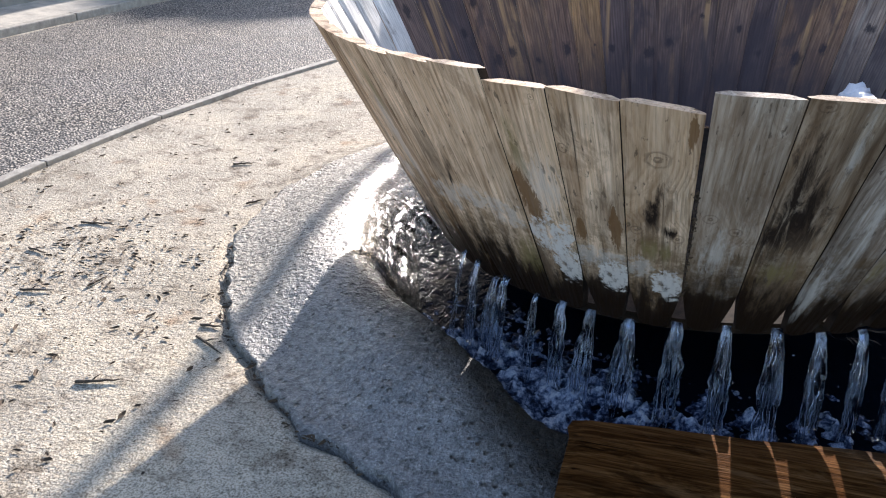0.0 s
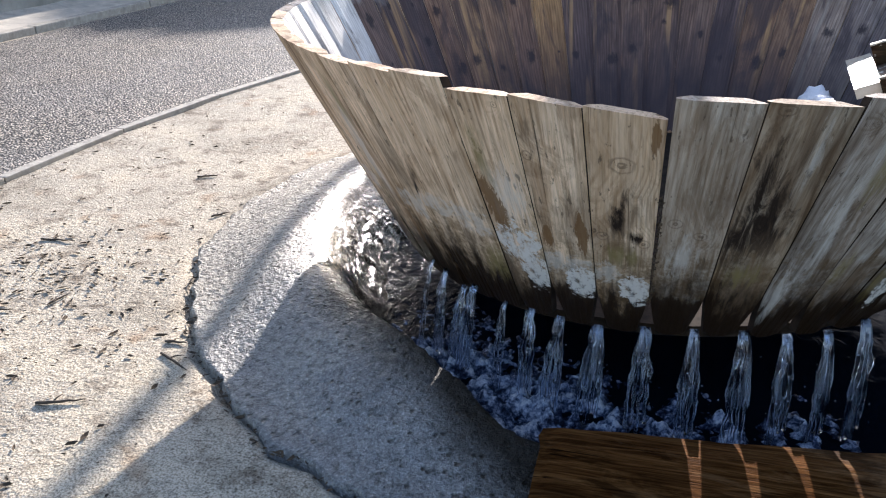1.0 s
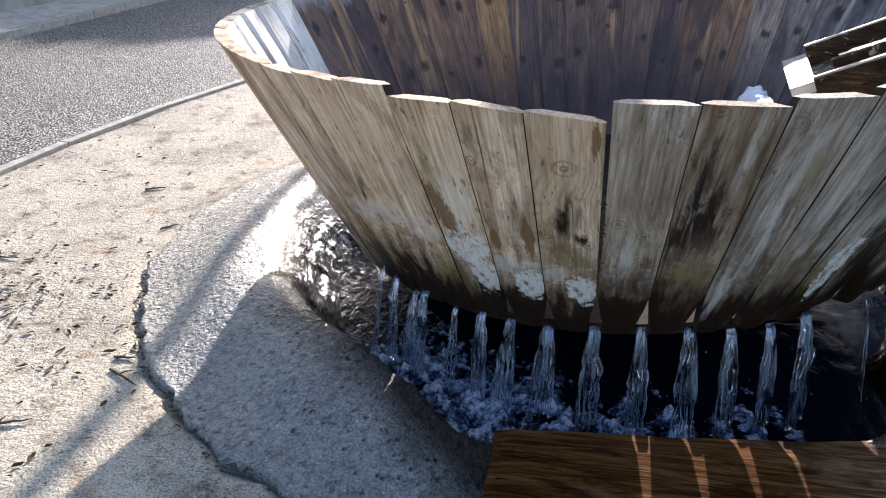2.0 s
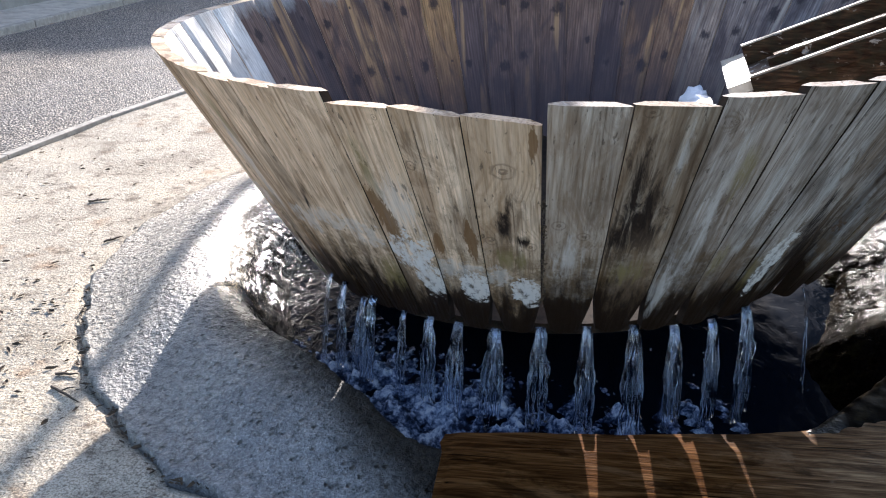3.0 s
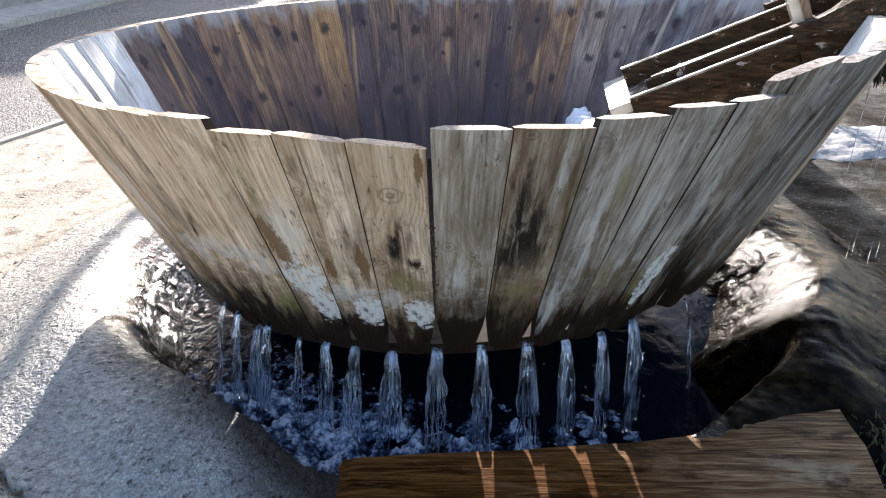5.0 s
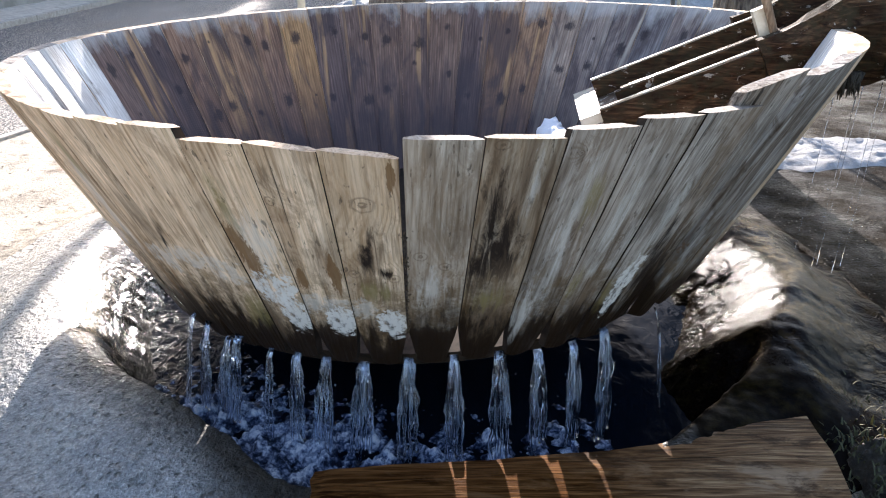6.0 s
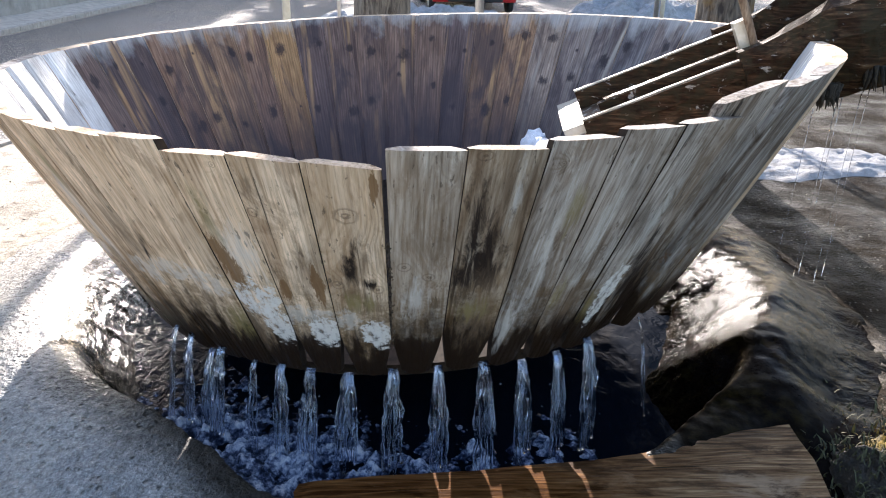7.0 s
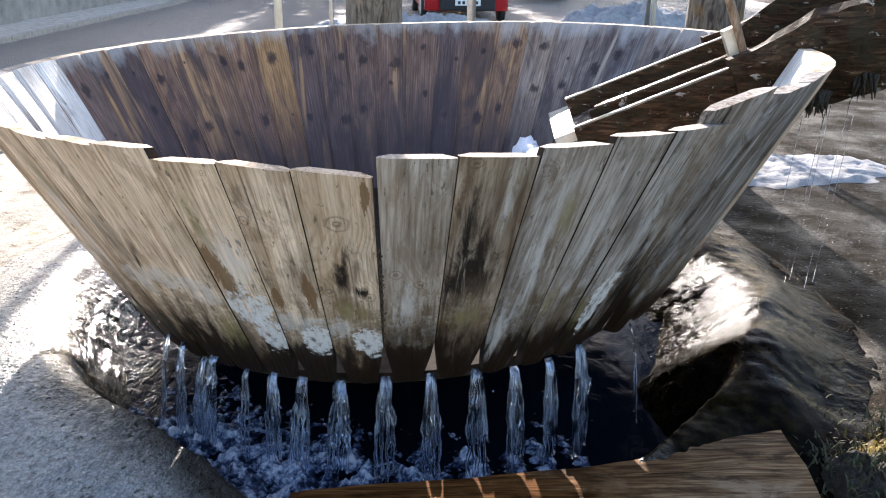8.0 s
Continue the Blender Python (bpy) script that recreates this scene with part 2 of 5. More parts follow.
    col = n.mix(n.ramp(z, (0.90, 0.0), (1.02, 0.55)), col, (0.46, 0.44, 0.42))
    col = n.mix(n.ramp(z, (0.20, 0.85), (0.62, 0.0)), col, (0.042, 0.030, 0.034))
    n.bump(fine, 0.45, 0.002)
    n.bump(lines, 0.4, 0.003)
    return n.done(col, n.ramp(z, (0.3, 0.45), (0.8, 0.75)), Specular_IOR_Level=0.3)


def timber(name, a, b, c, along=0, gloss=0.6, moss=0.0, seed=True, spec=0.35, fleck=0.0):
    n = Nodes(name)
    vec, fine, rings, broad = board_grain(n, along, seed)
    col = n.ramp(rings, (0.28, a), (0.5, b), (0.74, c))
    col = n.mix(n.ramp(fine, (0.4, 0.6), (0.6, 0.0)), col, n.mix(1.0, col, (0.4, 0.38, 0.36), "MULTIPLY"))
    col = n.mix(n.ramp(broad, (0.42, 0.0), (0.66, 0.7)), col, n.mix(1.0, col, (0.55, 0.42, 0.35), "MULTIPLY"))
    if fleck:
        col = n.mix(n.ramp(n.noise(24, 5, 0.65, n.stretch((0.6, 1, 1)), 0.6), (0.625, 0.0), (0.66, fleck)), col, (0.42, 0.37, 0.31))
    if moss:
        m = n.math("MULTIPLY", n.ramp(n.noise(14, 5, 0.7), (0.45, 0.0), (0.6, 1.0)), moss)
        col = n.mix(m, col, (0.03, 0.024, 0.012))
    n.bump(fine, 0.5, 0.003)
    n.bump(rings, 0.5, 0.006)
    return n.done(col, n.ramp(broad, (0.35, gloss), (0.7, min(0.95, gloss + 0.22))), Specular_IOR_Level=spec)


def concrete():
    """Grainy cement: grey where dry, black and glossy towards the wet pit."""
    n = Nodes("concrete")
    grit = n.noise(120, 4, 0.75)
    coarse = n.noise(42, 4, 0.7)
    patch = n.noise(2.6, 5, 0.6)
    col = n.ramp(patch, (0.3, (0.175, 0.174, 0.172)), (0.55, (0.275, 0.273, 0.27)), (0.75, (0.38, 0.377, 0.372)))
    lumps = n.noise(36, 5, 0.75)
    col = n.mix(1.0, col, n.ramp(lumps, (0.34, 0.15), (0.46, 0.75), (0.56, 1.0)), "MULTIPLY")
    col = n.mix(n.ramp(grit, (0.40, 0.8), (0.56, 0.0)), col, n.mix(1.0, col, (0.35, 0.34, 0.33), "MULTIPLY"))
    col = n.mix(n.ramp(grit, (0.58, 0.0), (0.68, 0.8)), col, n.mix(1.0, col, (2.2, 2.12, 2.0), "MULTIPLY"))
    pits = n.math("ADD", n.cells(30, "F1"), n.ramp(n.noise(13, 4, 0.7), (0.42, 0.30), (0.55, 0.0)))
    col = n.mix(n.ramp(pits, (0.12, 0.9), (0.30, 0.0)), col, n.mix(1.0, col, (0.16, 0.15, 0.14), "MULTIPLY"))
    stones = n.cells(15, "F1")
    col = n.mix(n.ramp(stones, (0.05, 0.7), (0.075, 0.0)), col, (0.32, 0.31, 0.29))
    sep = n.add("ShaderNodeSeparateXYZ")
    n.put(sep.inputs[0], n.co)
    dusty = n.ramp(n.math("ADD", n.math("MULTIPLY", sep.outputs[0], -0.25), n.math("MULTIPLY", n.math("SUBTRACT", patch, 0.5), 0.35)), (0.24, 0.0), (0.42, 1.0))
    col = n.mix(n.math("MULTIPLY", dusty, 0.75), col, n.mix(n.ramp(lumps, (0.36, 0.0), (0.54, 1.0)), (0.19, 0.16, 0.12), (0.52, 0.455, 0.355)))
    r = n.math("SQRT", n.math("ADD", n.math("POWER", sep.outputs[0], 2.0), n.math("POWER", sep.outputs[1], 2.0)))
    hub = r
    r = n.math("ADD", r, n.math("MULTIPLY", n.math("SUBTRACT", n.noise(3.2, 5, 0.65), 0.5), 0.22))
    right = n.math("MULTIPLY", n.ramp(n.math("MULTIPLY", sep.outputs[0], 0.4), (0.3, 0.0), (0.52, 1.0)), 0.55)
    r = n.math("SUBTRACT", r, right)
    front = n.ramp(n.math("ADD", n.math("MULTIPLY", sep.outputs[0], 0.5), 0.5), (0.12, 0.0), (0.38, 1.0))
    r = n.math("SUBTRACT", r, n.math("MULTIPLY", front, 0.42))
    wet = n.ramp(n.math("MULTIPLY", r, 0.5), (0.735, 1.0), (0.78, 0.6), (0.84, 0.0))
    ahead = n.math("DIVIDE", n.math("MULTIPLY", sep.outputs[1], -1.0), n.math("ADD", hub, 0.01))
    front_side = n.ramp(ahead, (0.50, 0.0), (0.66, 1.0))
    deep = n.ramp(n.math("ADD", sep.outputs[2], 0.5), (0.40, 1.0), (0.53, 0.0))
    slick = n.math("MAXIMUM", deep, n.math("SUBTRACT", 1.0, front_side))
    east = n.ramp(n.math("MULTIPLY", sep.outputs[0], 0.25), (0.14, 0.0), (0.22, 1.0))
    grainy = n.math("MULTIPLY", n.math("SUBTRACT", 1.0, slick), n.math("SUBTRACT", 1.0, east))
    soak = n.mix(grainy, (0.030, 0.023, 0.018), (0.13, 0.113, 0.093))
    col = n.mix(wet, col, n.mix(1.0, col, soak, "MULTIPLY"))
    # brown tint on the right that also darkens it for the tub's shade
    brown_shade = n.ramp(n.math("ADD", n.math("MULTIPLY", sep.outputs[0], 0.25), n.math("MULTIPLY", n.math("SUBTRACT", patch, 0.5), 0.1)), (0.17, 0.0), (0.28, 1.0))
    col = n.mix(brown_shade, col, n.mix(1.0, col, (0.40, 0.25, 0.15), "MULTIPLY"))
    alga = n.math("MULTIPLY", wet, n.ramp(n.noise(11, 4, 0.7), (0.5, 0.0), (0.68, 0.6)))
    col = n.mix(alga, col, (0.020, 0.014, 0.004))
    worn = n.ramp(east, (0.0, 1.0), (1.0, 0.16))
    film = n.math("MULTIPLY", n.ramp(n.noise(16, 4, 0.7), (0.36, 0.3), (0.58, 1.0)), n.ramp(n.math("ADD", sep.outputs[2], 0.5), (0.38, 0.05), (0.53, 1.0)))
    far = n.ramp(n.math("ADD", n.math("MULTIPLY", sep.outputs[0], 0.25), n.math("MULTIPLY", n.math("SUBTRACT", patch, 0.5), 0.12)), (0.43, 0.0), (0.50, 1.0))
    dry = n.math("MULTIPLY", n.math("MAXIMUM", worn, n.math("MULTIPLY", far, 0.6)), n.ramp(wet, (0.0, 1.0), (0.8, 0.10)))
    dry = n.math("MAXIMUM", dry, grainy)
    n.bump(n.math("MULTIPLY", n.noise(75, 3, 0.6), dry), 1.0, 0.010)
    n.bump(n.math("MULTIPLY", n.noise(30, 4, 0.65), dry), 1.0, 0.026)
    n.bump(n.math("MULTIPLY", n.ramp(pits, (0.10, 0.0), (0.32, 1.0)), dry), 1.0, 0.016)
    rip = n.noise(12, 4, 0.55, n.stretch((1, 1, 2.2)), 0.9)
    sunk = n.math("MAXIMUM", n.ramp(n.math("ADD", sep.outputs[2], 0.5), (0.50, 1.0), (0.60, 0.12)), n.math("MULTIPLY", east, 0.18))
    n.bump(n.math("MULTIPLY", rip, n.math("MULTIPLY", sunk, slick)), 0.6, 0.030)
    sand = n.math("MULTIPLY", n.noise(90, 3, 0.7), n.math("MULTIPLY", east, slick))
    n.bump(sand, 0.5, 0.005)
    moist = n.math("MULTIPLY", wet, slick)
    gloss = n.mix(moist, n.ramp(coarse, (0.4, 0.30), (0.65, 0.55)), (0.16, 0.16, 0.16))
    gloss = n.mix(n.math("MULTIPLY", east, slick), gloss, n.ramp(coarse, (0.4, 0.12), (0.65, 0.22)))
    gloss = n.mix(far, gloss, (0.45, 0.45, 0.45))
    shine = n.mix(east, n.mix(moist, n.mix(n.math("MULTIPLY", wet, grainy), n.mix(dusty, (0.85, 0.85, 0.85), (0.30, 0.30, 0.30)), (0.16, 0.16, 0.16)), (1.0, 1.0, 1.0)), n.ramp(film, (0.0, 0.002), (1.0, 0.026)))
    return n.done(col, gloss, Specular_IOR_Level=n.mix(far, shine, (0.01, 0.01, 0.01)))


def dusty_ground():
    """Sandy trodden concrete with earth stains; damp on the shaded far side."""
    n = Nodes("dusty_ground")
    grit = n.noise(140, 4, 0.7)
    patch = n.noise(1.6, 5, 0.6)
    col = n.ramp(patch, (0.32, (0.40, 0.345, 0.26)), (0.5, (0.60, 0.525, 0.41)), (0.72, (0.72, 0.62, 0.46)))
    lumps = n.noise(30, 5, 0.75)
    col = n.mix(1.0, col, n.ramp(lumps, (0.34, 0.5), (0.47, 1.0)), "MULTIPLY")
    soil = n.ramp(n.noise(6.0, 6, 0.72), (0.52, 0.0), (0.66, 0.75))
    col = n.mix(soil, col, (0.115, 0.075, 0.042))
    rust = n.ramp(n.noise(3.3, 3, 0.5, n.stretch((1, 1, 1), None, (4.0, 2.0, 0.0))), (0.62, 0.0), (0.75, 0.7))
    col = n.mix(rust, col, (0.33, 0.16, 0.05))
    col = n.mix(n.ramp(grit, (0.40, 0.9), (0.55, 0.0)), col, n.mix(1.0, col, (0.34, 0.31, 0.28), "MULTIPLY"))
    crumbs = n.cells(33, "F1")
    col = n.mix(n.math("MULTIPLY", n.ramp(crumbs, (0.10, 0.9), (0.2, 0.0)), n.ramp(n.noise(2.2, 4, 0.6), (0.42, 0.1), (0.6, 1.0))), col, (0.05, 0.034, 0.02))
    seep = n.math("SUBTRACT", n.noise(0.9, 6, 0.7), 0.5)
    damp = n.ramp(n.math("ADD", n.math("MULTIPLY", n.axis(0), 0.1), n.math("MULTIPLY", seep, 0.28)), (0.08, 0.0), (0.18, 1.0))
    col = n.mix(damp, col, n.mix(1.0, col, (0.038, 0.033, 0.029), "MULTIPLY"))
    fleck = n.math("MULTIPLY", n.math("MULTIPLY", n.ramp(n.cells(30, "F1"), (0.10, 0.9), (0.17, 0.0)), damp), n.ramp(n.noise(4, 4, 0.6), (0.42, 0.0), (0.58, 1.0)))
    col = n.mix(fleck, col, (0.20, 0.18, 0.155))
    n.bump(n.noise(85, 3, 0.6), 0.9, 0.007)
    n.bump(n.noise(34, 4, 0.7), 0.7, 0.016)
    return n.done(col, n.mix(damp, (0.86, 0.86, 0.86), n.ramp(patch, (0.4, 0.42), (0.6, 0.75))), Specular_IOR_Level=n.mix(damp, (0.3, 0.3, 0.3), n.ramp(n.noise(2.4, 5, 0.7), (0.45, 0.01), (0.62, 0.06))))


def asphalt():
    """Open-grained asphalt: pale stones in dark binder, with worn paler lanes."""
    n = Nodes("asphalt")
    stone = n.cells(60, "F1")
    tint = n.noise(55, 2, 0.5)
    grit = n.noise(95, 4, 0.75)
    patch = n.noise(0.9, 4, 0.55)
    col = n.ramp(n.math("ADD", stone, n.math("MULTIPLY", n.math("SUBTRACT", tint, 0.5), 0.9)), (0.12, (0.64, 0.565, 0.475)), (0.36, (0.30, 0.27, 0.235)), (0.60, (0.04, 0.038, 0.036)))
    col = n.mix(n.ramp(patch, (0.35, 0.0), (0.7, 0.6)), col, n.mix(1.0, col, (1.45, 1.4, 1.3), "MULTIPLY"))
    col = n.mix(n.ramp(n.noise(3.2, 5, 0.65), (0.5, 0.0), (0.68, 0.5)), col, n.mix(1.0, col, (0.6, 0.59, 0.58), "MULTIPLY"))
    n.bump(n.math("SUBTRACT", 1.0, stone), 1.0, 0.016)
    n.bump(grit, 0.8, 0.010)
    return n.done(col, n.ramp(patch, (0.35, 0.6), (0.7, 0.8)), Specular_IOR_Level=0.3)


def plain(name, a, b, scale, rough=0.8, bump=0.3, dist=0.004, **more):
    n = Nodes(name)
    f = n.noise(scale, 5, 0.65)
    n.bump(n.noise(scale * 3, 4, 0.65), bump, dist)
    return n.done(n.ramp(f, (0.32, a), (0.68, b)), rough, **more)


def bark():
    n = Nodes("bark")
    v = n.stretch((1, 1, 0.22))
    ridge = n.noise(24, 5, 0.6, v, 1.0)
    col = n.ramp(ridge, (0.36, (0.045, 0.032, 0.024)), (0.52, (0.16, 0.125, 0.09)), (0.7, (0.27, 0.22, 0.17)))
    col = n.mix(n.ramp(n.noise(5, 4, 0.6), (0.58, 0.0), (0.72, 0.6)), col, (0.25, 0.14, 0.035))
    n.bump(ridge, 0.9, 0.03)
    return n.done(col, 0.9)


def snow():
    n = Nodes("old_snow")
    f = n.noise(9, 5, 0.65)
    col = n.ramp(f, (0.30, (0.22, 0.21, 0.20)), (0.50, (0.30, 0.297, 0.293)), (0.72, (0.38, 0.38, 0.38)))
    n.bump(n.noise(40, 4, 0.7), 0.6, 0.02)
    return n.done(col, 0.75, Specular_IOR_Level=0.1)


def water():
    n = Nodes("dark_water")
    run = n.ramp(n.math("ADD", n.math("MULTIPLY", n.axis(0), -0.5), 0.0), (0.36, 0.12), (0.48, 1.0))
    n.bump(n.math("MULTIPLY", n.noise(18, 4, 0.6, n.stretch((1, 0.6, 1)), 0.8), run), 0.8, 0.03)
    return n.done((0.003, 0.005, 0.009), 0.08, IOR=1.333, Specular_IOR_Level=0.03)


def clear_water():
    n = Nodes("clear_water")
    n.bump(n.noise(42, 3, 0.6, n.stretch((1, 1, 0.25)), 0.5), 0.55, 0.01)
    return n.done((0.82, 0.89, 1.0), 0.04, IOR=1.333, Transmission_Weight=n.ramp(n.noise(55, 4, 0.65, n.stretch((1, 1, 0.12))), (0.46, 1.0), (0.66, 0.80)))


def froth():
    """Churned water: deep blue in the hollows, white on the crests."""
    n = Nodes("froth")
    f = n.noise(30, 6, 0.75)
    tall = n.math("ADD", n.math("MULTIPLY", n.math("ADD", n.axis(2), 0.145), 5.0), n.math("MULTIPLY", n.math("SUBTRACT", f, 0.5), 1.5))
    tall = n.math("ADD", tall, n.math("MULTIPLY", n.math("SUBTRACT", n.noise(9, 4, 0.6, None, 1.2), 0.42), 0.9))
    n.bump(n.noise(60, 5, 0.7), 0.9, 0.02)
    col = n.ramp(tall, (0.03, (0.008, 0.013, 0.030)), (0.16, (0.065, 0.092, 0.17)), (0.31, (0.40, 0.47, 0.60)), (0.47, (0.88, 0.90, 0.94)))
    return n.done(col, n.ramp(tall, (0.1, 0.08), (0.5, 0.45)), IOR=1.333, Specular_IOR_Level=0.35)


def wet_beam():
    """Brown timber, soaked black-brown where the falls splash it, drier and greyer at its far end."""
    n = Nodes("wet_timber")
    vec, fine, rings, broad = board_grain(n, 0, False)
    col = n.ramp(rings, (0.28, (0.075, 0.037, 0.017)), (0.5, (0.22, 0.122, 0.058)), (0.74, (0.40, 0.255, 0.135)))
    col = n.mix(n.ramp(fine, (0.4, 0.75), (0.6, 0.0)), col, n.mix(1.0, col, (0.30, 0.26, 0.23), "MULTIPLY"))
    crack = n.noise(70, 2, 0.5, n.stretch((0.02, 1, 1)), 0.4)
    col = n.mix(n.ramp(crack, (0.30, 0.95), (0.36, 0.0)), col, (0.012, 0.007, 0.004))
    scuff = n.noise(7, 5, 0.7, n.stretch((0.4, 1, 1)), 0.6)
    col = n.mix(n.ramp(scuff, (0.54, 0.0), (0.64, 0.55)), col, (0.34, 0.235, 0.15))
    rot = n.noise(9, 5, 0.7, n.stretch((0.35, 1, 1), None, (3.0, 1.0, 0.0)), 0.8)
    col = n.mix(n.ramp(rot, (0.52, 0.0), (0.62, 0.8)), col, (0.035, 0.018, 0.009))
    reach = n.math("ADD", n.math("MULTIPLY", n.axis(0), 0.5), n.math("MULTIPLY", n.math("SUBTRACT", n.noise(5, 5, 0.7, n.stretch((0.5, 1, 1))), 0.5), 0.5))
    soaked = n.ramp(reach, (0.22, 1.0), (0.48, 0.0))
    col = n.mix(soaked, col, n.mix(1.0, col, (0.50, 0.37, 0.24), "MULTIPLY"))
    n.bump(fine, 0.6, 0.004)
    n.bump(rings, 0.5, 0.006)
    n.bump(n.ramp(crack, (0.28, 0.0), (0.38, 1.0)), 0.8, 0.006)
    return n.done(col, n.mix(soaked, n.ramp(broad, (0.35, 0.55), (0.7, 0.8)), n.ramp(broad, (0.35, 0.34), (0.7, 0.5))), Specular_IOR_Level=n.mix(soaked, (0.05, 0.05, 0.05), (0.003, 0.003, 0.003)))


M_BLUE = weathered("weathered_silver", (0.42, 0.395, 0.37), (0.28, 0.257, 0.235), (0.11, 0.097, 0.085), burn=0.6, tan=-0.16)
BEIGE = (0.86, 0.655, 0.465), (0.71, 0.51, 0.335), (0.40, 0.25, 0.145)
SILVER = (0.46, 0.405, 0.355), (0.30, 0.255, 0.215), (0.105, 0.082, 0.062)
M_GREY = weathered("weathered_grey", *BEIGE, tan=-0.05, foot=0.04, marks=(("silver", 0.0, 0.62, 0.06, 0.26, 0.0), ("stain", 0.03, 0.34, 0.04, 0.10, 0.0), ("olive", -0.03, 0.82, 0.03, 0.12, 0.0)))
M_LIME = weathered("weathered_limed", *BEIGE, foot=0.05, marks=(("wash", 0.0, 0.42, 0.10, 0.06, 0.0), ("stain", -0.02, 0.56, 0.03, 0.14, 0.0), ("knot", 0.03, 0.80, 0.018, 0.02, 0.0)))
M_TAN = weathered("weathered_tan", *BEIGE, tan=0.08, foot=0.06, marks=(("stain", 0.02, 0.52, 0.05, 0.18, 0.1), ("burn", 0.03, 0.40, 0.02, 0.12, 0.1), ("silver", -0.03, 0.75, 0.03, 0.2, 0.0)))
